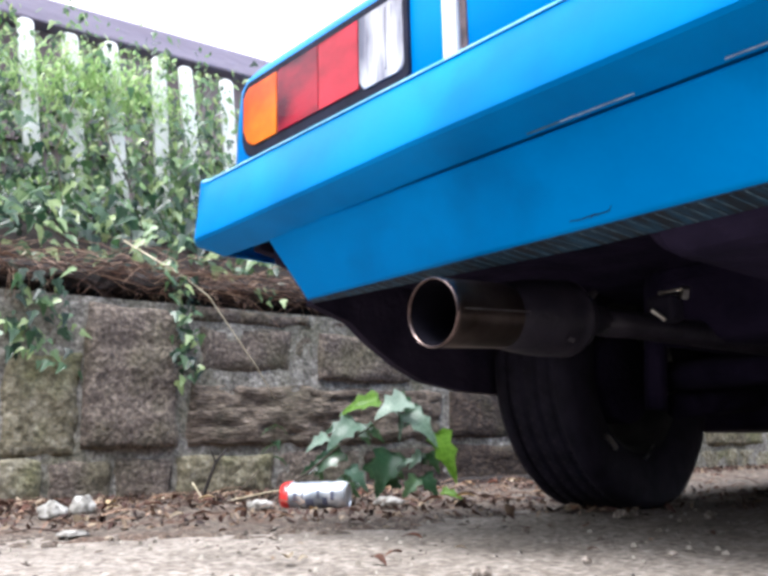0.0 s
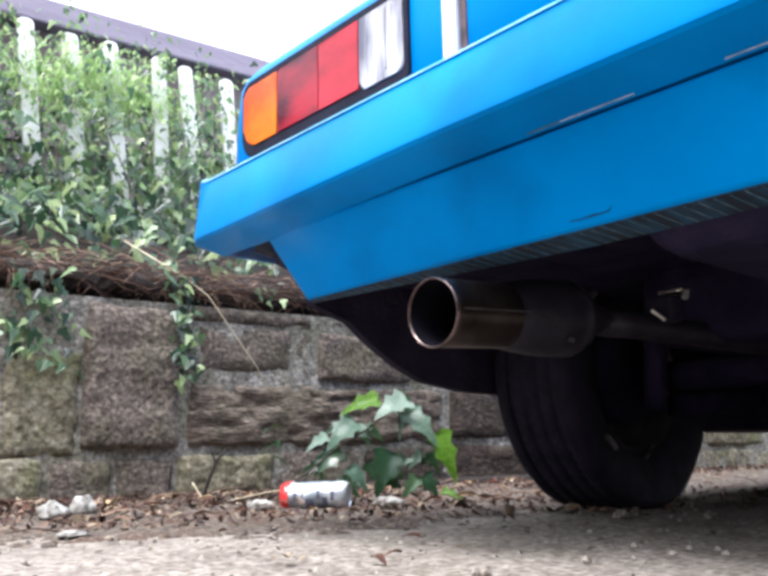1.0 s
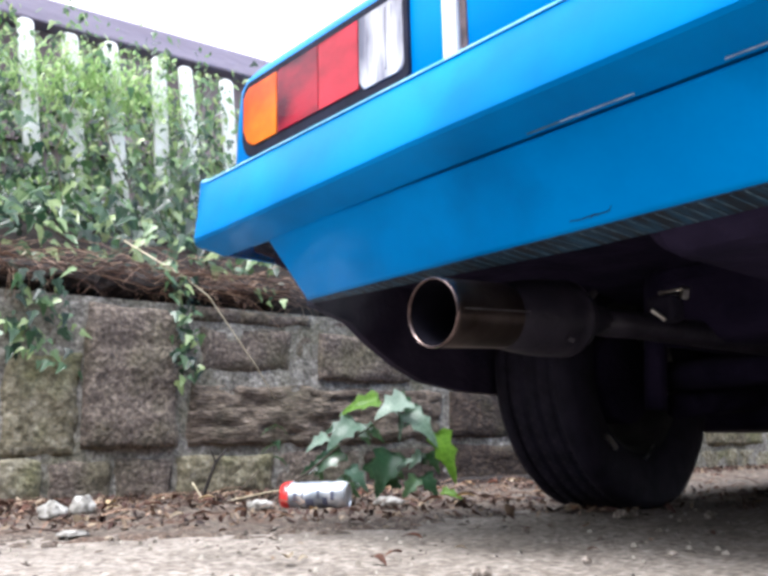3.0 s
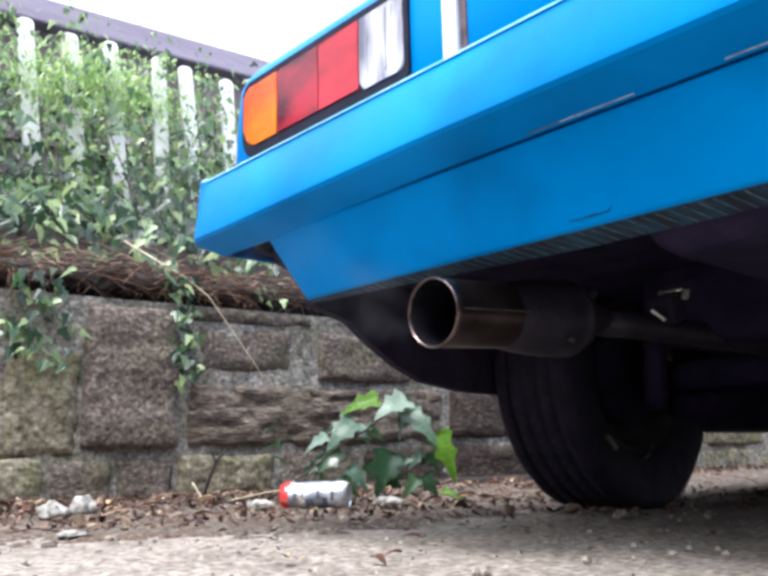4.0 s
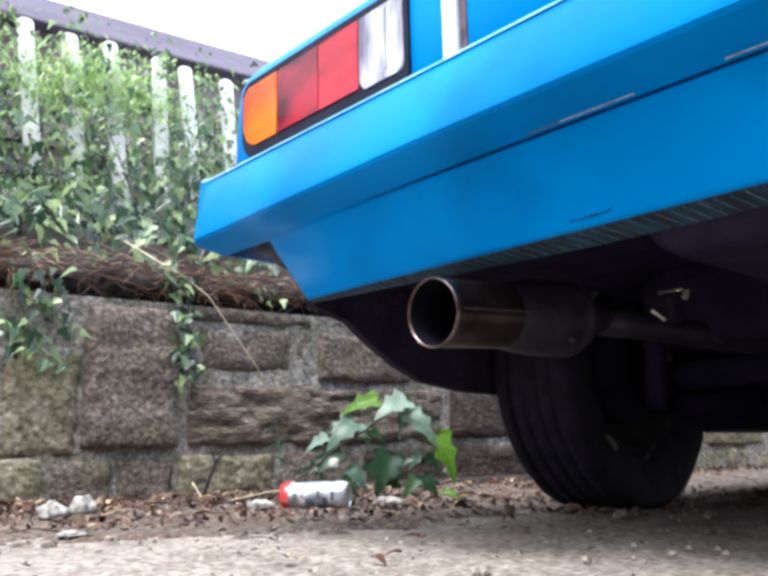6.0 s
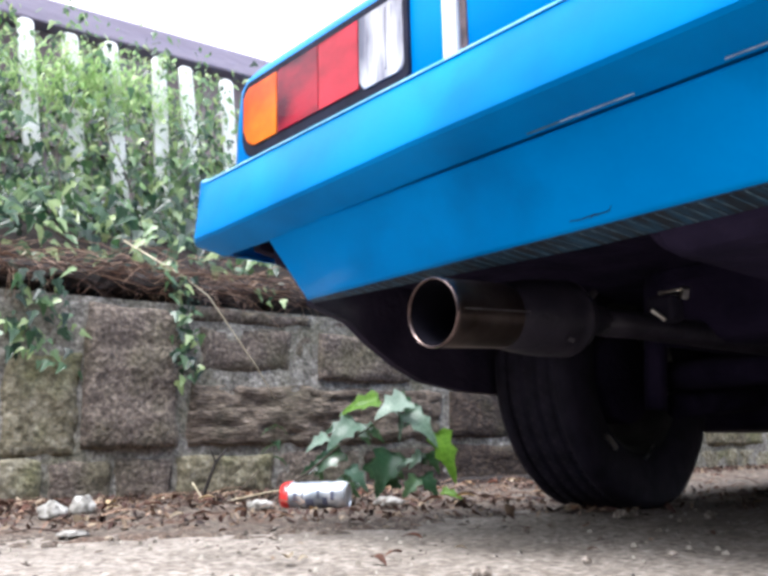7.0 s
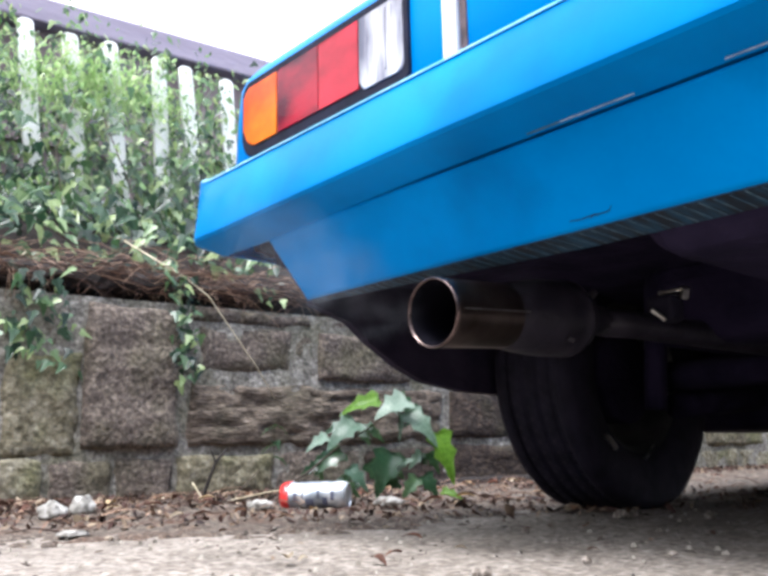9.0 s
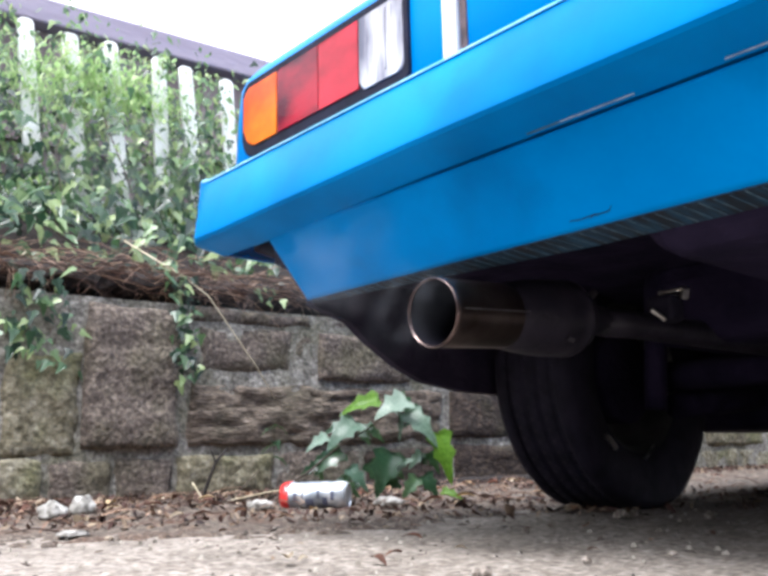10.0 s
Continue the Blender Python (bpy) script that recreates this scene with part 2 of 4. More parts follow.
def box(bm, x0, x1, y0, y1, z0, z1, bevel=0.0, seg=2):
    v = bmesh.ops.create_cube(bm, size=1)["verts"]
    for p in v:
        p.co = Vector((x0 if p.co.x < 0 else x1, y0 if p.co.y < 0 else y1, z0 if p.co.z < 0 else z1))
    if bevel:
        e = list({e for p in v for e in p.link_edges})
        bmesh.ops.bevel(bm, geom=e, offset=bevel, segments=seg, affect="EDGES", profile=0.5)
    return bm


def boxed(x0, x1, y0, y1, z0, z1, bevel=0.0, seg=2):
    return box(bmesh.new(), x0, x1, y0, y1, z0, z1, bevel, seg)


def grid_mesh(bm, rows, close=False, wrap=False):
    """Faces between rows of points; close: each row is a ring; wrap: the last row meets the first."""
    vs = [[bm.verts.new(p) for p in r] for r in rows]
    n = len(vs[0])
    for i in range(len(vs) - (0 if wrap else 1)):
        a, b = vs[i], vs[(i + 1) % len(vs)]
        for j in range(n if close else n - 1):
            k = (j + 1) % n
            bm.faces.new((a[j], a[k], b[k], b[j]))
    return vs


def spun(profile, steps=48, axis="y", cap=False):
    """A body of revolution. profile: (radius, along)"""
    bm = bmesh.new()
    rows = []
    for r, s in profile:
        ring = []
        for i in range(steps):
            a = 2 * math.pi * i / steps
            c, d = r * math.cos(a), r * math.sin(a)
            ring.append((s, c, d) if axis == "x" else (c, s, d) if axis == "y" else (c, d, s))
        rows.append(ring)
    vs = grid_mesh(bm, rows, close=True)
    if cap:
        bm.faces.new(vs[0])
        bm.faces.new(vs[-1])
    return bm


def tube(bm, pts, r0, r1=None, sides=5):
    """A tapering rod along points."""
    r1 = r0 if r1 is None else r1
    pts = [Vector(p) for p in pts]
    rows = []
    for i, p in enumerate(pts):
        d = (pts[min(i + 1, len(pts) - 1)] - pts[max(i - 1, 0)]).normalized()
        a = d.orthogonal().normalized()
        b = d.cross(a)
        r = r0 + (r1 - r0) * i / (len(pts) - 1)
        rows.append([p + r * (math.cos(t) * a + math.sin(t) * b) for t in (2 * math.pi * k / sides for k in range(sides))])
    vs = grid_mesh(bm, rows, close=True)
    bm.faces.new(vs[0])
    bm.faces.new(vs[-1])
    return bm


def slab(poly, y0, y1, bevel=0.004):
    """A plate with outline poly (x, z) between the planes y0 (outer) and y1."""
    bm = bmesh.new()
    a = [bm.verts.new((x, y0, z)) for x, z in poly]
    b = [bm.verts.new((x, y1, z)) for x, z in poly]
    face = bm.faces.new(a)
    bm.faces.new(b[::-1])
    n = len(poly)
    for i in range(n):
        bm.faces.new((a[i], b[i], b[(i + 1) % n], a[(i + 1) % n]))
    if bevel:
        bmesh.ops.bevel(bm, geom=list(face.edges), offset=bevel, segments=3, affect="EDGES", profile=0.5)
    return bm


def rounded(x0, x1, z0, z1, r, n=5):
    """Outline with the corner radii r = (low x0, low x1, high x1, high x0)."""
    pts = []
    for (cx, cz, sx, sz, a0), q in zip(((x0, z0, 1, 1, 180), (x1, z0, -1, 1, 270), (x1, z1, -1, -1, 0), (x0, z1, 1, -1, 90)), r):
        for i in range(n + 1):
            a = radians(a0 + 90 * i / n)
            pts.append((cx + sx * q + q * math.cos(a), cz + sz * q + q * math.sin(a)))
    return pts


# ------------------------------------------------------------ ground
def build_ground():
    bm = bmesh.new()
    xs = [-400, -60, -12, -5] + [-3 + 0.06 * i for i in range(101)] + [5, 12, 60, 400]
    ys = [-400, -60, -12, -4, -1] + [-0.4 + 0.05 * i for i in range(93)] + [6, 12, 60, 400]
    rows = []
    for y in ys:
        row = []
        for x in xs:
            z = 0.0
            if -3.2 < x < 3.2 and -0.5 < y < 4.3:
                z = 0.006 * noise.noise(Vector((x * 3, y * 3, 0))) + 0.003 * noise.noise(Vector((x * 14, y * 14, 2)))
            row.append((x, y, z - 0.004))
        rows.append(row)
    grid_mesh(bm, rows)
    ob = part("ground", bm, CONCRETE, smooth=True)
    tagged(ob, "pale worn concrete yard with grit and stains", "ground", kind="structure")


WALL = pose(-0.4385, 2.5400, 0, 0, 0, 35.0)


def build_verge():
    """A low heap of leaf mould along the foot of the wall."""
    bm = bmesh.new()
    rows = []
    for i in range(401):
        u = -2.0 + 6.0 * i / 400
        row = []
        for j in range(131):
            v = -2.25 + 2.29 * j / 130
            edge = min(1.0, max(0.0, (v + min(1.28, 1.42 + 0.55 * u) + 0.20 * noise.noise(Vector((u * 3, v * 2, 5))) + 0.16 * noise.noise(Vector((u * 11, v * 9, 5))) + 0.22 * noise.noise(Vector((u * 30, v * 26, 5)))) / 0.22))
            thick = 0.25 + 0.75 * min(1.0, max(0.0, (v + 0.75) / 0.35))
            z = edge * thick * (0.007 + 0.014 * max(0, v + 0.5) + 0.010 * noise.noise(Vector((u * 9, v * 9, 1))) + 0.006 * noise.noise(Vector((u * 30, v * 30, 1))))
            row.append((u, v, z - 0.014 * (1 - edge)))
        rows.append(row)
    grid_mesh(bm, rows)
    tagged(part("verge", bm, MOULD, smooth=True, m=WALL), "strip of dark leaf mould along the wall foot", "ground", kind="structure")


# ------------------------------------------------------------ the stone wall, in its own space: x along, y away, z up
STONES = [  # u0, u1, z0, z1, material, proud
    (-0.96, -0.715, 0.14, 0.405, 2, 0.00), (-0.70, -0.514, 0.138, 0.408, 2, 0.010), (-0.498, -0.228, 0.155, 0.558, 0, 0.024),
    (-0.158, 0.156, 0.383, 0.520, 0, 0.006), (0.256, 0.62, 0.366, 0.522, 0, 0.016), (-0.190, 0.765, 0.158, 0.338, 1, 0.014),
    (-0.195, 0.215, 0.536, 0.572, 0, 0.010), (0.230, 0.66, 0.540, 0.570, 0, 0.004), (0.165, 0.235, 0.400, 0.515, 0, -0.002),
    (-0.93, -0.595, 0.0, 0.126, 2, 0.012), (-0.585, -0.412, 0.0, 0.124, 0, 0.008), (-0.402, -0.232, -0.01, 0.124, 0, 0.012), (-0.222, 0.085, -0.01, 0.130, 2, 0.018),
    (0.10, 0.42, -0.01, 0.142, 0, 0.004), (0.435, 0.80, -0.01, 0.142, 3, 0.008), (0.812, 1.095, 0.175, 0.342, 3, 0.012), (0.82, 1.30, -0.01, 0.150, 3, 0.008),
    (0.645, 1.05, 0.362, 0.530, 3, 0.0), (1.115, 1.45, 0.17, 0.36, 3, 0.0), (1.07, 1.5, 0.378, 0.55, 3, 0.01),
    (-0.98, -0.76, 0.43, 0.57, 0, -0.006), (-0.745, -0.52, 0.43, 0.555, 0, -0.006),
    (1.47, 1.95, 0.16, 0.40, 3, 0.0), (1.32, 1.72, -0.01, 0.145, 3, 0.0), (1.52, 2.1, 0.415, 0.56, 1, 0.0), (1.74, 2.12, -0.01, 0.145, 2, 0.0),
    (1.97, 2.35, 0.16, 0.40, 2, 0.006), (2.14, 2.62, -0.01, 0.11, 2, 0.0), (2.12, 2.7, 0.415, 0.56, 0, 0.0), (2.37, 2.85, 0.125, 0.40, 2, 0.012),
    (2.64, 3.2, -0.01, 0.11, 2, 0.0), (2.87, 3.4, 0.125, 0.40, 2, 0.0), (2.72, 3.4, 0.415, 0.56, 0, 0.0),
    (-1.5, -0.98, 0.14, 0.41, 0, 0.0), (-1.5, -0.95, 0.0, 0.12, 2, 0.0), (-1.55, -1.0, 0.43, 0.57, 0, 0.0)]


def stone(u0, u1, z0, z1, strata, seed):
    """A rough block, its front at y = 0, bulging and chipped."""
    bm = bmesh.new()
    w, h = u1 - u0, z1 - z0
    nx, nz = max(8, int(w / 0.014)), max(7, int(h / 0.012))
    rows = []
    for j in range(-1, nz + 2):
        t = min(max(j / nz, 0), 1)
        row = []
        for i in range(-1, nx + 2):
            s = min(max(i / nx, 0), 1)
            back = i < 0 or j < 0 or i > nx or j > nz
            e = min(s * w, (1 - s) * w, t * h, (1 - t) * h)
            k = Vector((u0 + s * w, seed * 3.1, z0 + t * h))
            y = -0.012 * (1 - math.exp(-e / 0.010)) - 0.012 * noise.noise(k * 9) - 0.006 * noise.noise(k * 30) - 0.004 * abs(noise.noise(k * 60))
            if strata:
                zz = (z0 + t * h) * 24 + 0.9 * noise.noise(Vector((s * w * 3.0, seed, 1))) + s * w * 1.5
                q = noise.noise(Vector((s * w * 2.2 + seed, seed * 2.3, zz)))
                y += 0.017 * max(0.0, 1 - abs(q) * 6) + 0.007 * noise.noise(Vector((s * w * 5, seed, zz * 2.2)))
            jit = 0.016 * noise.noise(Vector((s * w * 9, t * h * 9, seed * 7))) * math.exp(-e / 0.03)
            row.append((u0 + s * w + jit, 0.06 if back else y, z0 + t * h + jit * 0.9))
        rows.append(row)
    grid_mesh(bm, rows)
    return bm


def build_wall():
    wall = thing("wall_garden", WALL, "low wall of weathered rough sandstone blocks", "wall", kind="structure")
    bm = bmesh.new()
    rows = []
    for j in range(30):
        z = -0.02 + 0.60 * j / 29
        rows.append([(-6 + 0.03 * i, -0.009 + 0.006 * noise.noise(Vector((i * 0.3, 4, z * 12))) + 0.004 * noise.noise(Vector((i * 1.1, 4, z * 40))), z) for i in range(350)])
    grid_mesh(bm, rows)
    box(bm, -6, 4.47, 0.04, 0.30, -0.02, 0.57)
    part("core", bm, MORTAR, wall, "crumbling lime mortar core", smooth=True)
    for i, (u0, u1, z0, z1, k, proud) in enumerate(STONES):
        part("stone", stone(u0, u1, z0, z1, k == 1, i), (STONE, STRATA, MOSSY, BROWN_SHADED)[k], wall, smooth=True, m=pose(0, -proud, 0))


def build_unseen_wall():
    """An unseen wall added behind the camera to cut the low skylight."""
    tagged(part("wall_unseen", boxed(-14, 14, -6.6, -6.2, -0.02, 4.4), RENDERED), "unseen plain grey wall added to cut low skylight", "wall", kind="structure")


def build_foot_shade():
    """Dark strip standing in for shade at the wall foot beside the car."""
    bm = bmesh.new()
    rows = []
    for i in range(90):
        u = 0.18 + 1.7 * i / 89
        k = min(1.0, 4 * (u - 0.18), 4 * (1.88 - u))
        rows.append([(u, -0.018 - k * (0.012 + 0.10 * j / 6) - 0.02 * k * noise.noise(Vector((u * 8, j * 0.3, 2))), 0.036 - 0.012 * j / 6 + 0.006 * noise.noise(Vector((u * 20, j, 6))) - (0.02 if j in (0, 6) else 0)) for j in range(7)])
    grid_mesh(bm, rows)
    tagged(part("foot_shade_strip", bm, SOIL_SHADE, m=WALL), "dark strip standing in for shade at the wall foot", "ground", kind="structure")


# ------------------------------------------------------------ bank, fence, greenery, in the wall's space
def bank_z(u, v):
    p = ((0.0, 0.565), (0.09, 0.575), (0.13, 0.64), (0.2, 0.72), (0.35, 0.84), (0.6, 0.98), (1.2, 1.10), (3.0, 1.3))
    z = p[-1][1]
    for (a, b), (c, d) in zip(p, p[1:]):
        if v < c:
            z = b + (d - b) * (v - a) / (c - a)
            break
    return z + 0.03 * noise.noise(Vector((u * 4, v * 4, 3))) + 0.012 * noise.noise(Vector((u * 17, v * 17, 3)))


def build_bank():
    bm = bmesh.new()
    vs = [-0.0, 0.03, 0.06, 0.1, 0.15, 0.2, 0.26, 0.32, 0.4, 0.48, 0.56, 0.7, 0.9, 1.2, 1.6, 3.0]
    rows = [[(-6 + 0.05 * i, v, bank_z(-6 + 0.05 * i, v) if v > 0 else 0.565) for i in range(210)] for v in vs]
    grid_mesh(bm, rows)
    tagged(part("bank", bm, SOIL_SHADE, smooth=True, m=WALL), "bank of dark soil above the stone wall", "ground", kind="structure")


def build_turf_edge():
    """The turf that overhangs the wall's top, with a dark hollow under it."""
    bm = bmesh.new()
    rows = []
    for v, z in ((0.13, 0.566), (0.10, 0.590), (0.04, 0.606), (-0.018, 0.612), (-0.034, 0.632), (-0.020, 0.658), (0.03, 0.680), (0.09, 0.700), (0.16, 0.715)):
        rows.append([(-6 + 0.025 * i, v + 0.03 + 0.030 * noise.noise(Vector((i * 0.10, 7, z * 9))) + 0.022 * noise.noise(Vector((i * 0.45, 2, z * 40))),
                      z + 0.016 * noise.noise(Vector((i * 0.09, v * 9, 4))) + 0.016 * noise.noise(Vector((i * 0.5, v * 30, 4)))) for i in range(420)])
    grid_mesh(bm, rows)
    tagged(part("turf_edge", bm, SOIL_SHADE, m=WALL), "overhanging edge of dark root-bound turf", "ground", kind="structure")


def picket_mesh():
    bm = slab([(-0.028, 0.0), (0.028, 0.0), (0.028, 0.812), (0.022, 0.825), (0.010, 0.83), (-0.010, 0.83), (-0.022, 0.825), (-0.028, 0.812)], -0.009, 0.009, 0.003)
    return done(bm, "picket")


def build_picket_fence():
    fence = thing("picket_fence", WALL @ pose(0, 0.55, 0), "white painted picket fence overgrown with ivy", "fence")
    me = picket_mesh()
    for i in range(-7, 12):
        u = -0.680 + 0.15 * i
        r = random.Random(i + 40)
        part("picket", me, WHITEWASH, fence, m=pose(u, r.uniform(-0.006, 0.006), 0.865 - 0.008 * i + r.uniform(-0.01, 0.01), 0, -5.0 + r.uniform(-2, 2), 0))
    for z in (1.02,):
        part("fence_rail", boxed(-1.9, 1.3, 0.012, 0.045, z - 0.03, z + 0.03, 0.004), WHITEWASH, fence)


def build_board_fence():
    fence = thing("board_fence", WALL @ pose(0, 1.3, 0), "tall weathered purple-brown board fence with a thick capping rail", "fence")
    me = done(boxed(-0.0745, 0.0745, 0.03, 0.05, 0.98, 2.065, 0.003), "board")
    for i in range(-42, 28):
        part("board", me, TIMBER, fence, m=pose(0.145 * i, 0.004 * ((i * 7) % 3), 0))
    part("capping_rail", boxed(-6.2, 4.1, -0.05, 0.06, 2.060, 2.185, 0.012), CAPPING, fence)
    part("fence_rail", boxed(-6.2, 4.1, 0.0, 0.028, 1.5, 1.58, 0.005), TIMBER, fence)


LEAF = ((0, 0), (-0.26, -0.06), (-0.44, 0.20), (-0.24, 0.42), (-0.20, 0.72), (0, 1.25), (0.17, 0.75), (0.25, 0.40), (0.42, 0.26), (0.28, -0.04))


def leaf_cloud(places, size, rnd, shape=LEAF, fold=0.18):
    """Many leaves in one mesh. places: (point, outward direction, scale)"""
    verts, faces = [], []
    for p, out, k in places:
        s = size * k
        down = Vector((rnd.gauss(0, 0.7), rnd.uniform(-0.7, 0.3), -0.8)).normalized()
        nrm = (Vector(out) + Vector((rnd.uniform(-0.7, 0.7), rnd.uniform(-0.6, 0.6), rnd.uniform(-0.4, 0.9)))).normalized()
        side = down.cross(nrm).normalized()
        nrm = side.cross(down)
        base = len(verts)
        for x, y in shape:
            verts.append(Vector(p) + s * (x * side + y * down + nrm * (fold * (1 - abs(x) * 2) + 0.15 * y * y * -1)))
        n = len(shape)
        h = n // 2
        faces.append([base + i for i in range(0, h + 1)])
        faces.append([base] + [base + i for i in range(h, n)])
    me = bpy.data.meshes.new("leaves")
    me.from_pydata([tuple(v) for v in verts], [], faces)
    return me


def build_greenery():
    rnd = random.Random(5)
    # ivy in clumps over bank and fence, most of it behind the pickets
    places, fine = [], []
    for _ in range(760):
        u = rnd.uniform(-1.6, 1.6)
        v = rnd.choice((rnd.uniform(0.36, 0.53), rnd.uniform(0.60, 0.78), rnd.uniform(0.60, 1.1)))
        top = (1.50 if v < 0.55 else 1.66) - 0.10 * u + 0.12 * noise.noise(Vector((u * 4, v * 3, 8)))
        z = rnd.uniform(bank_z(u, v) + 0.02, top)
        if v < 0.55 and (z > 1.2 and rnd.random() < 0.5 or noise.noise(Vector((u * 5, 0, z * 5))) < -0.15):
            v += 0.2
        k = rnd.uniform(0.6, 1.2)
        for _ in range(rnd.randint(12, 26)):
            q = ((u + rnd.gauss(0, 0.07), v + rnd.gauss(0, 0.03), z + rnd.gauss(0, 0.08)), (0, -1, 1.1), k * rnd.uniform(0.3, 1.2))
            (fine if rnd.random() < 0.35 else places).append(q)
    for _ in range(390):
        u, z = rnd.uniform(-1.5, 1.2), rnd.uniform(0.84, 1.50)
        if noise.noise(Vector((u * 7, 3, z * 6))) < -0.05 or z > 1.25 and rnd.random() < 0.4:
            continue
        v = rnd.uniform(0.44, 0.53)
        for _ in range(rnd.randint(8, 18)):
            q = ((u + rnd.gauss(0, 0.05), v + rnd.gauss(0, 0.02), z + rnd.gauss(0, 0.05)), (0, -1, 1.1), rnd.uniform(0.35, 1.1) ** 1.3)
            (fine if rnd.random() < 0.5 else places).append(q)
    for u, z in ((-0.74, 1.70), (-0.68, 1.62), (-0.12, 1.66), (0.06, 1.62), (0.10, 1.55), (-0.46, 1.72)):
        for _ in range(34):
            fine.append(((u + rnd.gauss(0, 0.03), 0.52 + rnd.gauss(0, 0.02), z + rnd.gauss(0, 0.045)), (0, -1, 1.0), rnd.uniform(0.5, 1.1)))
    # broad single leaves held out in front
    for _ in range(70):
        u, z = rnd.uniform(-1.4, 0.9), rnd.uniform(0.74, 1.30)
        places.append(((u, rnd.uniform(0.20, 0.36) if z < 0.95 else rnd.uniform(0.38, 0.47), z), (rnd.uniform(-0.4, 0.4), -1, rnd.uniform(0.2, 1.6)), rnd.uniform(1.1, 1.6)))
    # the growth goes on along the fence
    for _ in range(2600):
        u, v = rnd.uniform(-5.5, -1.5), rnd.uniform(0.2, 0.9)
        places.append(((u, v, rnd.uniform(bank_z(u, v), 1.6)), (0, -1, 1.0), rnd.uniform(1.2, 2.2)))
    # low growth over the bank's front edge
    for _ in range(1300):
        u = rnd.uniform(-1.5, 1.6)
        v = rnd.uniform(0.14, 0.50)
        places.append(((u, v, bank_z(u, v) + rnd.uniform(0.01, 0.20)), (0, -1, 0.8), rnd.uniform(0.4, 1.7)))
    # trails hanging over the wall
    for u, z0, z1, n in ((-0.25, 0.70, 0.58, 22), (-0.22, 0.62, 0.36, 40), (-0.21, 0.50, 0.38, 20), (-0.68, 0.62, 0.42, 26), (-0.57, 0.64, 0.36, 30), (-0.63, 0.62, 0.42, 22), (-0.69, 0.50, 0.44, 10), (0.06, 0.67, 0.60, 8),
                         (0.9, 0.64, 0.5, 10), (1.3, 0.64, 0.45, 12)):
        for i in range(n):
            places.append(((u + rnd.gauss(0, 0.028), rnd.uniform(-0.065, -0.02), z0 + (z1 - z0) * i / n + rnd.gauss(0, 0.02)), (0, -1, 0.6), rnd.uniform(0.35, 1.1)))
    ob = part("ivy", leaf_cloud(places, 0.038, rnd, fold=0.07), IVY, m=WALL)
    tagged(ob, "glossy dark green ivy covering the bank and picket fence", "ivy", kind="stuff")
    slim = ((0, 0), (-0.22, 0.22), (-0.26, 0.5), (-0.14, 0.85), (0, 1.15), (0.14, 0.85), (0.26, 0.5), (0.22, 0.22))
    ob = part("creeper", leaf_cloud(fine, 0.034, rnd, slim), CREEPER, m=WALL)
    tagged(ob, "fine mid-green creeper tangled through the fence", "creeper", kind="stuff")
    # pale ferny growth behind the pickets
    places = []
    for _ in range(3400):
        u = rnd.gauss(-0.36, 0.18)
        z = min(1.64, rnd.gauss(1.49, 0.075)) - 0.10 * abs(u + 0.3)
        places.append(((u, rnd.choice((rnd.uniform(0.50, 0.54), rnd.uniform(0.58, 0.66))), z), (0, -1, 0.8), rnd.uniform(0.4, 1.1)))
    ob = part("fern", leaf_cloud(places, 0.028, rnd, ((0, 0), (-0.16, 0.3), (-0.12, 0.7), (0, 1.2), (0.12, 0.7), (0.16, 0.3))), FERN, m=WALL)
    tagged(ob, "pale feathery green fern growing through the fence", "fern", kind="stuff")
    # dry grass and roots
    bm = bmesh.new()
    for _ in range(1150):
        u, v = rnd.uniform(-1.6, 1.8), rnd.uniform(-0.05, 0.22)
        if noise.noise(Vector((u * 6, v * 8, 9))) < -0.12:
            continue
        z = 0.655 + 0.50 * max(v, -0.02) + rnd.gauss(0, 0.016) + 0.02 * noise.noise(Vector((u * 4, 1, 0)))
        a = rnd.gauss(0, 0.9)
        ln = rnd.uniform(0.06, 0.30)
        d = Vector((math.cos(a) * rnd.choice((-1, 1)), -abs(math.sin(a)) * 0.35, rnd.uniform(-0.45, 0.3)))
        p = Vector((u, v, z))
        tube(bm, [p, p + d * ln * 0.5 + Vector((0, -0.006, 0.014)), p + d * ln + Vector((0, -0.012, -0.03 * rnd.random()))], rnd.uniform(0.0007, 0.0017), 0.0005, 3)
    for _ in range(620):  # matted over the turf's edge
        u = rnd.uniform(-1.3, 1.5)
        p = Vector((u, rnd.uniform(-0.045, 0.0), rnd.gauss(0.658, 0.022)))
        a, ln = rnd.gauss(0, 0.35), rnd.uniform(0.05, 0.20)
        q = p + Vector((math.cos(a) * ln, rnd.gauss(0, 0.012), math.sin(a) * ln * 0.6))
        tube(bm, [p, (p + q) / 2 + Vector((0, -0.012, rnd.gauss(0, 0.010))), q], rnd.uniform(0.0008, 0.0018), 0.0006, 3)
    for _ in range(260):
        u = rnd.uniform(-1.0, 1.4)
        p = Vector((u, rnd.uniform(-0.03, 0.08), rnd.uniform(0.62, 0.68)))
        q = p + Vector((rnd.gauss(0, 0.04), -0.01, -rnd.uniform(0.03, 0.11)))
        tube(bm, [p, (p + q) / 2 + Vector((rnd.gauss(0, 0.014), -0.012, 0)), q], 0.0013, 0.0006, 3)
    ob = part("dry_grass", bm, STRAW, m=WALL)
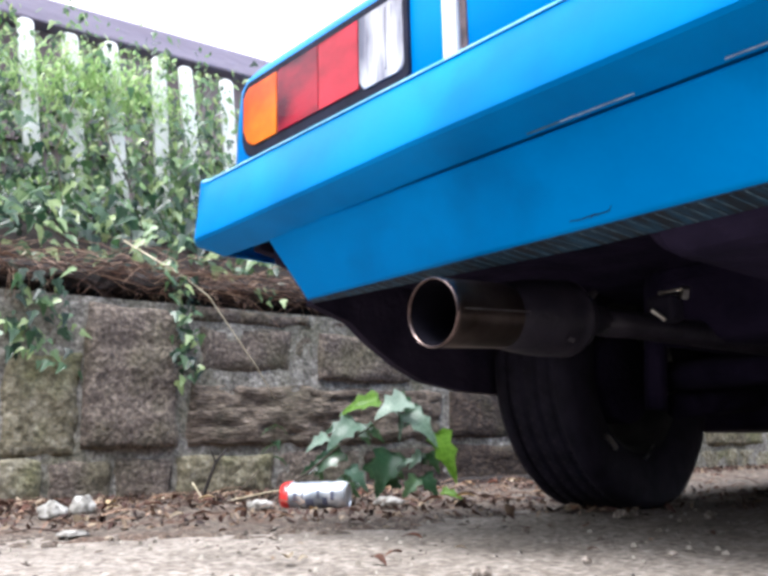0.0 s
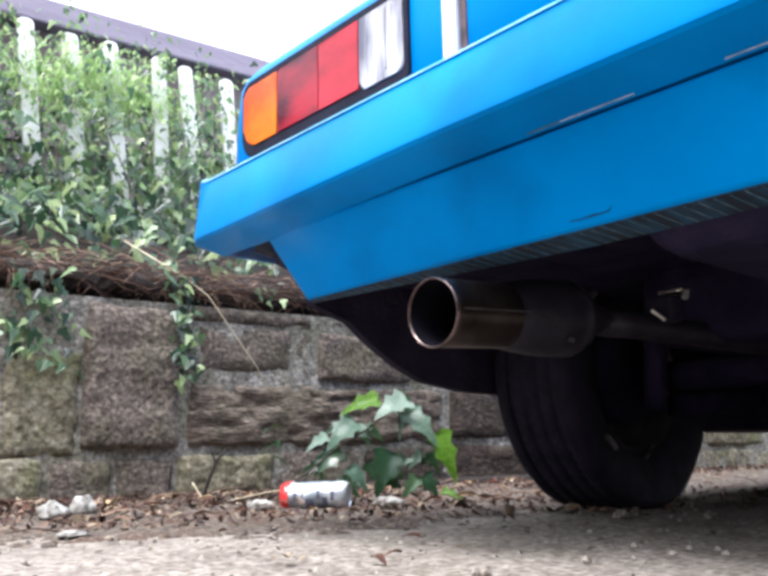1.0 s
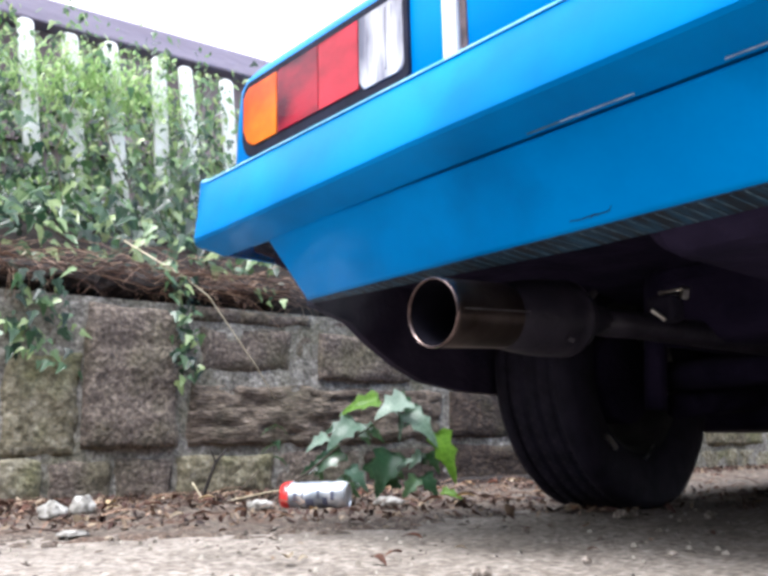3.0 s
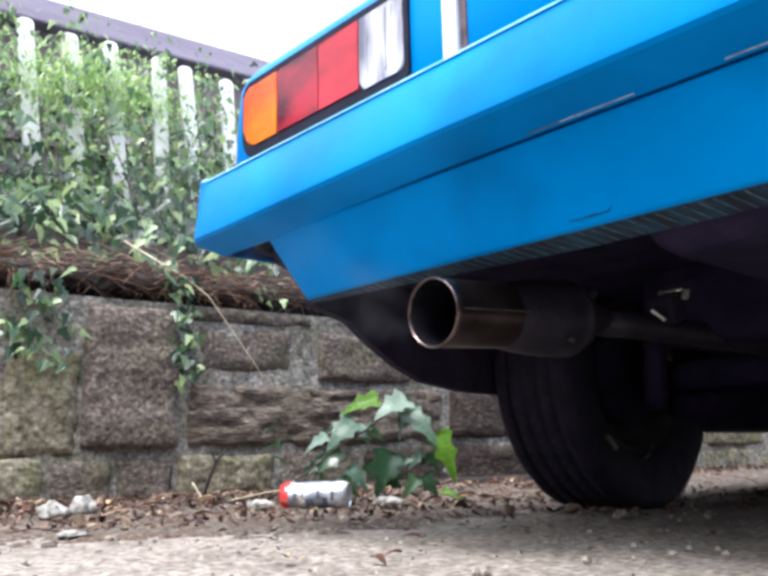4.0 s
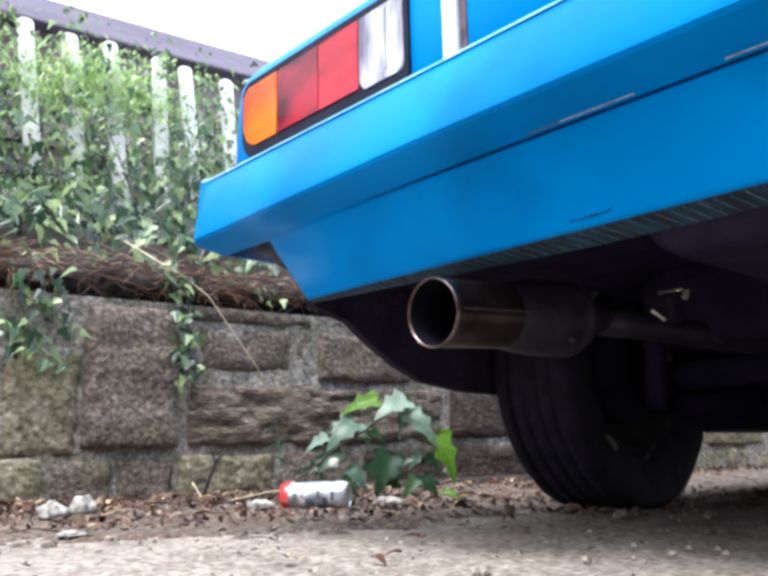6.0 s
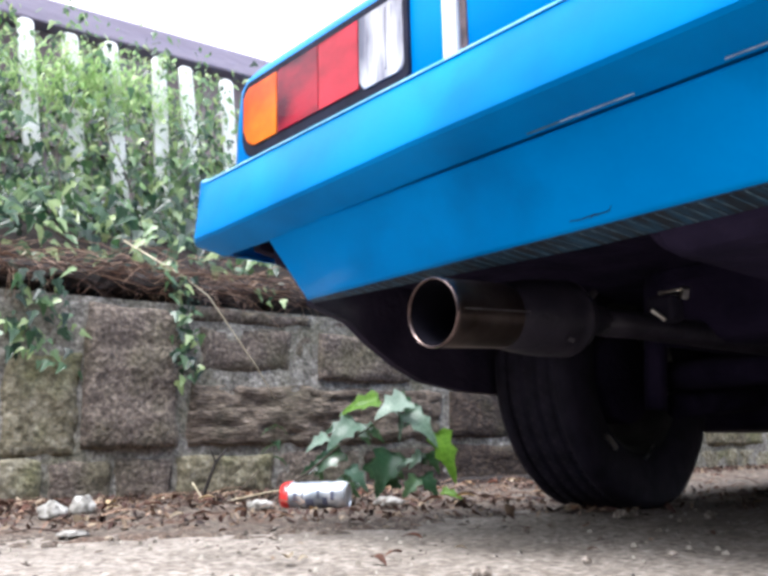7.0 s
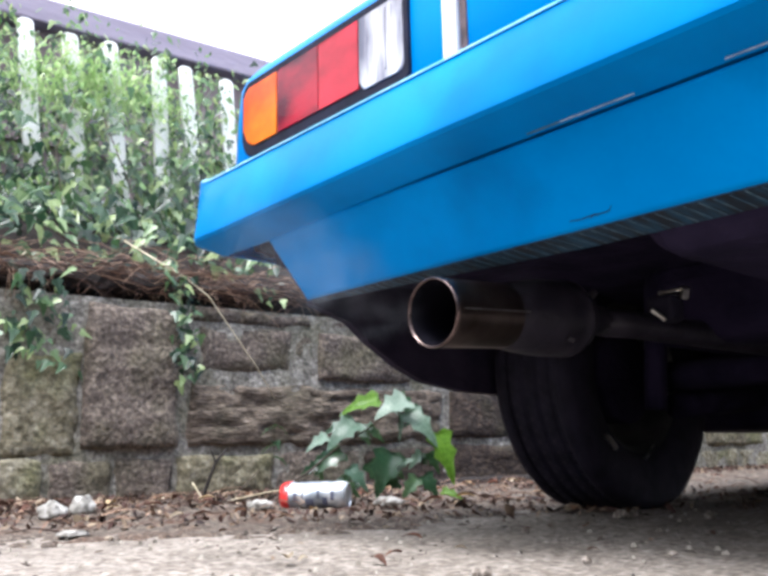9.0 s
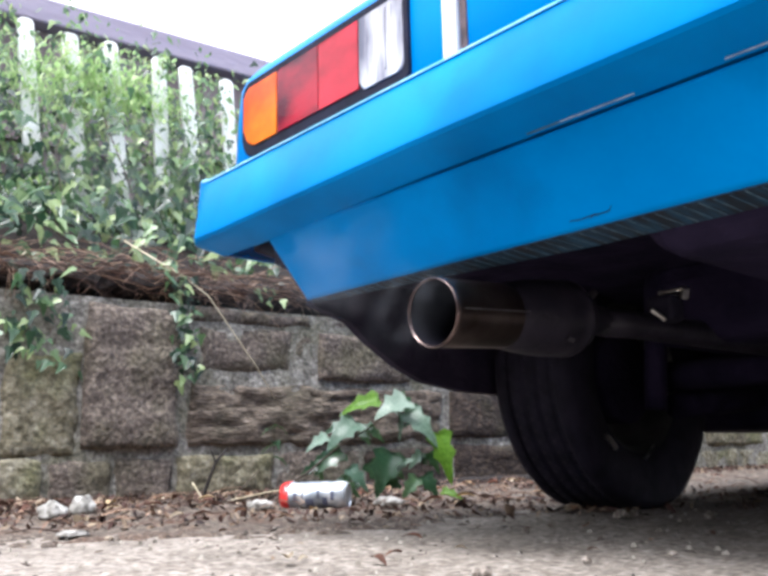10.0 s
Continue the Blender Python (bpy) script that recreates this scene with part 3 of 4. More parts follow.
    tagged(ob, "brown tangle of dry grass and roots on the bank", "dry grass", kind="stuff")
    # long climbing stems
    for pts, r, ma in (([(-0.35, 0.16, 0.80), (-0.22, -0.03, 0.66), (-0.16, -0.07, 0.60), (0.0, -0.065, 0.40), (0.07, -0.06, 0.30)], 0.0026, PALE_STEM),
                       ([(-0.75, 0.1, 0.58), (-0.66, 0.04, 0.70), (-0.63, 0.05, 0.68), (-0.60, 0.0, 0.56)], 0.002, PALE_STEM),
                       ([(-0.75, 0.30, 0.98), (-0.55, 0.12, 0.78), (-0.35, 0.05, 0.66), (-0.22, 0.0, 0.61)], 0.0025, STEM),
                       ([(-0.46, 0.44, 1.36), (-0.52, 0.40, 1.15), (-0.50, 0.35, 0.95), (-0.40, 0.3, 0.84)], 0.003, STEM),
                       ([(-0.36, 0.42, 1.3), (-0.28, 0.4, 1.1), (-0.22, 0.38, 0.9)], 0.003, STEM)):
        tagged(part("climbing_stem", tube(bmesh.new(), pts, r, r * 0.6), ma, m=WALL, smooth=True), "thin dry climbing stem trailing over bank and stones", "stem", "climbing stems")


# ------------------------------------------------------------ the car, in its own space: x right, y forward, z up
CAR = pose(0.2393, 0.7833, 0, 0, 0, -48.0)


def plan_loop(half, rear, front, r, z, n=6):
    pts = []
    for cx, cy, a0 in ((half - r, front - r, 0), (-half + r, front - r, 90), (-half + r, rear + r, 180), (half - r, rear + r, 270)):
        for i in range(n + 1):
            a = radians(a0 + 90 * i / n)
            pts.append((cx + r * math.cos(a), cy + r * math.sin(a), z))
    return pts


def wheel(car, x, y, inner):
    """inner: +1 where the wheel's inner face looks towards +x"""
    w = new("wheel")
    w.parent = car
    w.matrix_basis = pose(x, y, 0.281, 0, 0, 0 if inner > 0 else 180)
    prof = [(0.170, 0.075), (0.185, 0.090), (0.23, 0.098), (0.265, 0.097), (0.279, 0.091), (0.2860, 0.080), (0.2885, 0.070)]
    for g in (0.055, 0.020, -0.016, -0.052):
        prof += [(0.2885, g + 0.008), (0.2815, g + 0.0045), (0.2815, g - 0.0035), (0.2885, g - 0.007)]
    prof += [(0.2885, -0.070), (0.2860, -0.080), (0.279, -0.091), (0.265, -0.097), (0.23, -0.098), (0.185, -0.090), (0.170, -0.075)]
    body = spun(prof, 72, "x")
    for v in body.verts:  # flattened and bulging where it bears the car
        if v.co.z < -0.22:
            v.co.x *= 1 + 0.10 * min(1, (-0.22 - v.co.z) / 0.05)
        v.co.z = max(v.co.z, -0.283)
    tyre = part("tyre", body, RUBBER, w, "worn black rubber tyre", smooth=True)
    bm = bmesh.new()
    for i in range(72):
        for g in (0.066, 0.037, 0.002, -0.034, -0.066):
            a = 2 * math.pi * (i + 0.35 * (g > 0)) / 72
            v = bmesh.ops.create_cube(bm, size=1)["verts"]
            for p in v:
                p.co = Matrix.Rotation(a, 3, "X") @ Vector((g + p.co.x * 0.021, p.co.y * 0.017, (0.2860 if abs(g) < 0.06 else 0.2850) + p.co.z * 0.0055))
    for v in bm.verts:
        v.co.z = max(v.co.z, -0.2835)
    part("tread", bm, RUBBER, tyre)
    part("rim", spun([(0.172, 0.074), (0.168, 0.066), (0.155, 0.06), (0.15, 0.0), (0.10, -0.04), (0.06, -0.05), (0.02, -0.05)], 40, "x"), RIM, w, "dark steel rim", smooth=True)
    part("brake_drum", spun([(0.0, 0.055), (0.098, 0.055), (0.105, 0.048), (0.105, 0.0), (0.02, -0.02)], 40, "x"), UNDER, w, smooth=True)
    return w


def build_car():
    car = thing("car", CAR, "bright blue small saloon car with body-coloured bumper, parked", "car")
    # upper shell
    bm = bmesh.new()
    loops = [plan_loop(0.752, 0.012, 3.95, 0.045, 0.585), plan_loop(0.766, 0.0, 3.97, 0.045, 0.62), plan_loop(0.760, 0.0, 3.97, 0.045, 0.70), plan_loop(0.752, 0.001, 3.97, 0.046, 0.755),
             plan_loop(0.745, 0.006, 3.965, 0.05, 0.772), plan_loop(0.734, 0.018, 3.955, 0.055, 0.788), plan_loop(0.718, 0.040, 3.94, 0.065, 0.804),
             plan_loop(0.69, 0.085, 3.90, 0.08, 0.820), plan_loop(0.65, 0.15, 3.84, 0.10, 0.830), plan_loop(0.58, 0.28, 3.7, 0.12, 0.835)]
    vs = grid_mesh(bm, loops, close=True)
    bm.faces.new(vs[-1])
    part("body", bm, PAINT, car, smooth=True, sharp=50)
    # sides with wheel arches
    def arch(yc, r=0.315, n=12):
        return [(yc + r * math.cos(a), 0.29 + r * math.sin(a)) for a in (math.pi * (1 - k / n) for k in range(n + 1))]
    side = [(0.06, 0.60), (0.06, 0.49), (0.12, 0.478), (0.17, 0.46), (0.20, 0.43), (0.30, 0.385), (0.38, 0.34), (0.45, 0.315), (0.54, 0.30)] + arch(0.90) + [(1.26, 0.17), (2.86, 0.17)] + arch(3.22) + [(3.6, 0.22), (3.9, 0.25), (3.9, 0.60)]
    for s in (-1, 1):
        bm = bmesh.new()
        a = [bm.verts.new((s * 0.762, y, z)) for y, z in side]
        b = [bm.verts.new((s * 0.754, y, z)) for y, z in side]
        bm.faces.new(a)
        bm.faces.new(b[::-1])
        for i in range(len(side)):
            j = (i + 1) % len(side)
            bm.faces.new((a[i], b[i], b[j], a[j]))
        part("side_panel", bm, PAINT, car)
        bm = slab([(y, z) for y, z in [(0.05, 0.60), (0.05, 0.476), (0.118, 0.466), (0.152, 0.44), (0.165, 0.391), (0.2485, 0.367), (0.296, 0.333), (0.371, 0.290), (0.437, 0.264), (0.551, 0.248), (0.70, 0.243), (0.74, 0.60)]], 0, 0.02, 0)
        part("arch_liner", bm, UNDER_HAZE, car, "black inner arch panel with haze light in its colour", m=Matrix(((0, -s, 0, s * 0.752), (1, 0, 0, 0), (0, 0, 1, 0), (0, 0, 0, 1))))
    # rear panel behind the bumper
    part("rear_panel", boxed(-0.72, 0.72, 0.012, 0.03, 0.476, 0.60), PAINT, car)
    # bumper: a section swept round the tail
    path = [((-0.814, 0.56), (-1, 0)), ((-0.814, 0.3), (-1, 0))]
    for i in range(9):
        a = radians(180 + 90 * i / 8)
        path.append(((-0.769 + 0.045 * math.cos(a), -0.005 + 0.045 * math.sin(a)), (math.cos(a), math.sin(a))))
    n = len(path)
    path += [((x, -0.05), (0, -1)) for x in (-0.7, -0.55, -0.4, -0.25, 0.0, 0.25, 0.4, 0.55, 0.7)]
    path += [((-p[0], p[1]), (-q[0], q[1])) for p, q in path[:n][::-1]]
    sec = [(-0.050, 0.602), (-0.030, 0.600), (-0.024, 0.5975), (-0.021, 0.593), (-0.007, 0.540), (0.002, 0.503), (0.002, 0.497), (-0.002, 0.492), (-0.046, 0.4735), (-0.052, 0.4725)]
    def lean(o, q):  # the face leans back at the rear and stands upright round the ends
        return o if o < -0.035 else o * abs(q[1]) ** 4
    def sag(x, z):  # the lower edge drops a little towards the ends
        return z - 0.009 * min(1, max(0, (abs(x) - 0.25) / 0.45)) * min(1, max(0, (0.56 - z) / 0.05))
    bm = bmesh.new()
    grid_mesh(bm, [[(p[0] + q[0] * lean(o, q), p[1] + q[1] * lean(o, q), sag(p[0], z)) for o, z in sec] for p, q in path])
    part("bumper", bm, PAINT, car, "body-coloured bright blue rear bumper", smooth=True, sharp=24)
    bm = bmesh.new()
    grid_mesh(bm, [[(p[0] + q[0] * lean(o, q), p[1] + q[1] * lean(o, q), z) for o, z in ((-0.0255, 0.6000), (-0.0215, 0.5985), (-0.0190, 0.5945))] for p, q in path[7:-7]])
    part("bumper_edge_highlight", bm, EDGE_HIGHLIGHT, car, "pale painted highlight along the bumper top edge", smooth=True)
    # lower valance with its turned lip
    bm = slab([(-0.598, 0.366), (0.598, 0.366), (0.640, 0.470), (-0.640, 0.470)], 0.0, 0.02, 0.005)
    for v in bm.verts:
        v.co.y += 0.05 * (0.470 - v.co.z) / 0.104
    val = part("valance", bm, PAINT, car, "blue lower rear valance")
    bm = bmesh.new()  # the lip turns under and widens towards the middle
    rows = []
    for i in range(61):
        x = -0.592 + 1.184 * i / 60
        w = 0.006 + 0.052 * min(1, (0.592 - abs(x)) / 0.50)
        rows.append([(x, 0.0535, 0.3665), (x, 0.0530, 0.3650), (x, 0.053 + w, 0.3605), (x, 0.055 + w, 0.3625), (x, 0.056, 0.3670)])
    grid_mesh(bm, rows, close=True)
    lip = part("lip", bm, PAINT_DARK, val, "dark streaked turned lip edge")
    bm = bmesh.new()
    for i in range(64):  # pressed ribs across the lip
        x = -0.50 + 1.0 * i / 63
        w = 0.004 + 0.050 * min(1, (0.592 - abs(x)) / 0.50)
        tube(bm, [(x, 0.055, 0.3640), (x + 0.004, 0.053 + w, 0.3602)], 0.0004 + 0.0006 * abs(noise.noise(Vector((x * 23, 1, 0)))), sides=4)
    part("rib", bm, EDGE_DULL, lip)
    # bright glints in the gap between bumper and valance, painted as thin strips
    for x0, x1 in ((-0.060, 0.030), (0.124, 0.20)):
        part("gap_glint", boxed(x0, x1, -0.0065, -0.0040, 0.4729, 0.4736), GAP_GLINT, val, "pale painted glint in the bumper gap")
    part("gap_glint", boxed(-0.105, -0.062, -0.0063, -0.0040, 0.4728, 0.4736), EDGE_DULL, val, "dull painted glint in the bumper gap")
    # scuffs and a shallow crease in the paint
    for pts in ([(-0.0900, 0.0443, 0.3767), (-0.0754, 0.0448, 0.3756), (-0.0620, 0.0442, 0.3769), (-0.0497, 0.0445, 0.3762), (-0.0397, 0.0443, 0.3766), (-0.0353, 0.0419, 0.3816)],
                [(-0.0649, 0.0454, 0.3744), (-0.0566, 0.0437, 0.3777), (-0.0541, 0.0453, 0.3746)]):
        part("scuff", tube(bmesh.new(), pts, 0.0006, 0.0004, 5), PLASTIC, val, "dark scrape in the paint")
    # rear lamp on both sides
    for s in (-1, 1):
        lamp = new("rear_lamp")
        lamp.parent = car
        def out(x0, x1, z0, z1, r):
            pts = rounded(x0, x1, z0, z1, r)
            return pts if s < 0 else [(-x, z) for x, z in pts[::-1]]
        part("gasket", slab(out(-0.705, -0.292, 0.616, 0.754, (0.036, 0.006, 0.006, 0.018)), -0.006, 0.01, 0.003), PLASTIC, lamp, "black lamp gasket")
        part("amber_lens", slab(out(-0.698, -0.600, 0.634, 0.741, (0.034, 0.001, 0.001, 0.014)), -0.008, 0.0, 0.005), AMBER, lamp, "orange indicator lens", smooth=False)
        part("tail_lens", slab(out(-0.597, -0.489, 0.634, 0.741, (0.001, 0.001, 0.001, 0.001)), -0.008, 0.0, 0.003), DEEP_RED, lamp, "dark red tail lens")
        part("brake_lens", slab(out(-0.487, -0.394, 0.634, 0.741, (0.001, 0.001, 0.001, 0.001)), -0.008, 0.0, 0.003), RED, lamp, "bright red brake lens")
        clear = part("reversing_lens", slab(out(-0.391, -0.300, 0.629, 0.741, (0.012, 0.012, 0.001, 0.001)), -0.008, 0.0, 0.004), CLEAR, lamp, "clear reversing lens")
        bm = bmesh.new()
        for k in range(2):
            x = (-0.335 + 0.012 * k) * -s
            box(bm, x - 0.0015, x + 0.0015, -0.0100, -0.007, 0.642, 0.734)
        part("rib", bm, CLEAR, clear)
        # the bright reflection along the boot lid seam, built as a white strip
        part("seam_reflection_strip", boxed(*sorted((s * 0.227, s * 0.204)), -0.008, 0.006, 0.60, 0.80, 0.002), SEAM_REFLECTION, car, "white upright strip painting the lid seam's reflection")
        part("shut_line", boxed(*sorted((s * 0.201, s * 0.190)), -0.003, 0.006, 0.60, 0.80), RUSTY, car, "brown-grey sealed joint")
    # cabin
    bm = bmesh.new()
    loops = [plan_loop(0.70, 0.55, 2.85, 0.1, 0.80), plan_loop(0.69, 0.62, 2.75, 0.1, 0.88), plan_loop(0.56, 1.0, 2.1, 0.1, 1.30), plan_loop(0.50, 1.1, 2.0, 0.1, 1.345)]
    vs = grid_mesh(bm, loops, close=True)
    bm.faces.new(vs[-1])
    part("cabin", bm, PAINT, car, smooth=True)
    def pane(name, pts):
        bm = bmesh.new()
        a = [bm.verts.new(p) for p in pts]
        f = bm.faces.new(a)
        bm.normal_update()
        g = bmesh.ops.extrude_face_region(bm, geom=[f])
        for v in g["geom"]:
            if isinstance(v, bmesh.types.BMVert):
                v.co += f.normal * 0.01
        part(name, bm, GLASS, car)
    pane("rear_window", [(-0.56, 0.63, 0.91), (0.56, 0.63, 0.91), (0.46, 0.955, 1.27), (-0.46, 0.955, 1.27)])
    pane("windscreen", [(0.56, 2.715, 0.91), (-0.56, 2.715, 0.91), (-0.46, 2.16, 1.27), (0.46, 2.16, 1.27)])
    for s in (-1, 1):
        for y0, y1, y2, y3 in ((0.82, 1.50, 1.50, 1.08), (1.56, 2.55, 2.10, 1.56)):
            pane("side_window", [(s * 0.688, y0, 0.92), (s * 0.688, y1, 0.92), (s * 0.578, y2, 1.26), (s * 0.578, y3, 1.26)])
    # underside
    part("floor_pan", boxed(-0.756, 0.756, 1.24, 2.84, 0.162, 0.60, 0.02), UNDER, car)
    part("boot_floor", boxed(-0.72, 0.72, 0.06, 1.25, 0.44, 0.58, 0.02), UNDER, car)
    part("spare_wheel_well", boxed(-0.06, 0.62, 0.10, 0.66, 0.335, 0.46, 0.06, 4), UNDER, car)
    part("fuel_tank", boxed(-0.36, 0.50, 0.62, 1.2, 0.30, 0.46, 0.05, 3), UNDER, car)
    bm = bmesh.new()
    tube(bm, [(-0.50, 0.90, 0.27), (0.50, 0.90, 0.27)], 0.032, sides=10)
    part("axle_beam", bm, UNDER, car, smooth=True)
    for s in (-1, 1):
        bm = bmesh.new()
        tube(bm, [(s * 0.46, 0.84, 0.20), (s * 0.44, 0.86, 0.55)], 0.024, sides=10)
        part("damper", bm, UNDER, car, smooth=True)
        part("trailing_arm", tube(bmesh.new(), [(s * 0.46, 0.92, 0.21), (s * 0.42, 1.35, 0.24)], 0.028, sides=8), UNDER, car, smooth=True)
        wheel(car, s * 0.61, 0.90, -s)
        wheel(car, s * 0.63, 3.22, -s)
    part("spring_link", tube(bmesh.new(), [(-0.500, 0.712, 0.1487), (-0.500, 0.728, 0.140), (-0.500, 0.744, 0.1244)], 0.005, sides=6), BOLT, car, "dull bright steel link")
    part("brake_pipe", tube(bmesh.new(), [(-0.500, 0.887, 0.1277), (-0.500, 0.852, 0.103)], 0.004, sides=6), BOLT, car)
    # exhaust
    ex = new("exhaust")
    ex.parent = car
    ex.matrix_basis = pose(-0.27, 0, 0.2937)
    TAIL = pose(0, 0, 0, 3.6, 0, 0)
    part("tail_pipe", spun([(0.041, 0.002), (0.0435, 0.0), (0.0445, 0.004), (0.0435, 0.012), (0.0438, 0.20)], 48), STEEL, ex, "large sooty chromed tail pipe", smooth=True, m=TAIL)
    part("pipe_rim", spun([(0.0405, 0.003), (0.0415, -0.0008), (0.0430, -0.0014), (0.0442, 0.0005), (0.0442, 0.004), (0.0432, 0.008)], 48), STEEL_RIM, ex, smooth=True, m=TAIL)
    part("bore", spun([(0.0412, 0.001), (0.0405, 0.05), (0.0400, 0.16), (0.0, 0.162)], 40), SOOT, ex, "soot-black pipe bore", smooth=True, m=TAIL)
    part("silencer", spun([(0.0436, 0.128), (0.0455, 0.140), (0.0490, 0.160), (0.0525, 0.190), (0.0545, 0.215), (0.0550, 0.245), (0.0545, 0.262), (0.0560, 0.264), (0.0560, 0.272), (0.0530, 0.275), (0.046, 0.295), (0.034, 0.312), (0.024, 0.320), (0.022, 0.37)], 40), BOX_STEEL, ex, "dull grey silencer can", smooth=True, m=TAIL)
    part("pipe_seam", boxed(0.0428, 0.0452, 0.012, 0.140, -0.0012, 0.0004), BOLT, ex, m=TAIL)
    part("front_pipe", tube(bmesh.new(), [(0, 0.32, 0.020), (0, 0.5, 0.025), (0.05, 0.75, 0.015), (0.2, 1.1, -0.02), (0.27, 3.0, -0.06)], 0.022, sides=12), BOX_STEEL, ex, smooth=True)
    part("clamp", spun([(0.024, 0.30), (0.029, 0.302), (0.029, 0.318), (0.024, 0.32)], 24), BOX_STEEL, ex, smooth=True, m=TAIL)
    part("clamp_bolt", tube(bmesh.new(), [(0.028, 0.295, 0.024), (0.046, 0.292, 0.034)], 0.005, sides=6), BOLT, ex, m=TAIL)
    part("hanger", boxed(0.014, 0.052, 0.520, 0.548, 0.078, 0.086, 0.003), BOLT, ex, "bright steel hanger bracket")
    part("hanger_nut", tube(bmesh.new(), [(0.052, 0.535, 0.070), (0.060, 0.528, 0.084)], 0.008, sides=6), BOLT, ex)
    part("hanger_rubber", boxed(0.0, 0.05, 0.50, 0.54, 0.03, 0.075, 0.008), RUBBER, ex)
    part("hanger_bolt", tube(bmesh.new(), [(0.03, 0.468, 0.046), (0.042, 0.486, 0.030)], 0.0038, sides=6), BOLT, ex)
    part("weld_nut", tube(bmesh.new(), [(0.045, 0.215, -0.032), (0.050, 0.222, -0.036)], 0.006, sides=6), BOX_STEEL, ex, m=TAIL)
    return car



# ------------------------------------------------------------ sprig, can and litter at the wall's foot
def leaf_mesh(name, jag=0.12, fold=0.16, n=9):
    """A pointed, toothed leaf along +x, folded at the rib and arched; unit length."""
    bm = bmesh.new()
    rows = []
    for i in range(n + 1):
        t = i / n
        w = 0.26 * math.sin(math.pi * min(1, t * 0.93 + 0.05)) ** 0.7 * (1 - 0.45 * t) + 0.01
        w *= 1 + jag * (1 if i % 2 else -1) if 0 < i < n else 1
        z = 0.10 * math.sin(2.6 * t) - 0.22 * t * t
        rows.append([(t - 0.03, -w, z + fold * w), (t, -w * 0.5, z + fold * w * 0.35), (t, 0, z), (t, w * 0.5, z + fold * w * 0.35), (t - 0.03, w, z + fold * w)])
    vs = grid_mesh(bm, rows)
    bmesh.ops.solidify(bm, geom=bm.faces[:], thickness=0.012)
    return done(bm, name, True)


def ivy_leaf_mesh(name, fold=0.22):
    """A five-lobed leaf along +x, folded at the rib and arched; unit length."""
    bm = bmesh.new()
    shape = ((-0.06, 0.03), (-0.10, 0.22), (0.02, 0.43), (0.16, 0.30), (0.24, 0.25), (0.40, 0.36), (0.50, 0.22), (0.62, 0.15), (0.80, 0.11), (0.92, 0.05), (1.0, 0.004))
    rows = []
    for t, w in shape:
        z = 0.10 * math.sin(2.6 * max(t, 0)) - 0.20 * t * t
        c = 0.5 * (max(t, 0) + t)
        rows.append([(t, -w, z + fold * w), ((t + c) / 2, -w * 0.5, z + fold * w * 0.35), (c, 0, z), ((t + c) / 2, w * 0.5, z + fold * w * 0.35), (t, w, z + fold * w)])
    grid_mesh(bm, rows)
    bmesh.ops.solidify(bm, geom=bm.faces[:], thickness=0.010)
    return done(bm, name, True)


# base (x, y, z) and tip from the sprig's foot, width, how far the leaf faces up, kind
SPRIG_LEAVES = (((-0.020, -0.05, 0.256), (-0.116, -0.06, 0.226), 0.70, 0.7, 2), ((0.052, -0.06, 0.252), (-0.026, -0.10, 0.214), 1.10, 0.9, 1),
                ((0.033, -0.03, 0.260), (0.082, -0.03, 0.222), 1.00, 0.3, 0), ((-0.076, -0.06, 0.200), (-0.145, -0.10, 0.140), 1.05, 0.9, 1),
                ((-0.146, -0.05, 0.166), (-0.197, -0.08, 0.136), 0.80, 0.9, 1), ((-0.112, -0.05, 0.128), (-0.176, -0.07, 0.082), 1.00, 0.6, 0),
                ((0.060, -0.05, 0.218), (0.132, -0.08, 0.142), 0.80, 0.9, 1), ((0.132, -0.05, 0.166), (0.175, -0.06, 0.048), 0.66, 0.2, 2),
                ((0.012, -0.06, 0.122), (-0.028, -0.07, 0.018), 0.95, 0.5, 0), ((0.028, -0.05, 0.088), (0.074, -0.06, 0.114), 0.80, 0.8, 1),
                ((-0.088, -0.08, 0.088), (-0.042, -0.09, 0.034), 0.75, 0.9, 1), ((0.074, -0.06, 0.062), (0.036, -0.06, 0.014), 0.90, 0.4, 0),
                ((0.095, -0.05, 0.066), (0.128, -0.06, 0.014), 0.90, 0.4, 0), ((0.043, -0.05, 0.216), (0.034, -0.06, 0.150), 0.35, 0.4, 1),
                ((0.138, -0.08, 0.030), (0.188, -0.10, 0.012), 0.60, 0.8, 2), ((-0.040, -0.03, 0.100), (0.000, -0.03, 0.040), 0.90, 0.4, 0),
                ((0.000, -0.03, 0.110), (0.046, -0.04, 0.060), 0.90, 0.4, 0), ((-0.110, -0.03, 0.190), (-0.160, -0.03, 0.176), 0.80, 0.5, 0),
                ((-0.150, -0.03, 0.120), (-0.190, -0.03, 0.100), 0.80, 0.5, 0), ((0.070, -0.02, 0.235), (0.110, -0.02, 0.205), 0.80, 0.4, 0),
                ((-0.085, -0.04, 0.075), (-0.125, -0.04, 0.040), 0.85, 0.5, 0), ((0.110, -0.03, 0.120), (0.135, -0.03, 0.070), 0.80, 0.4, 0))


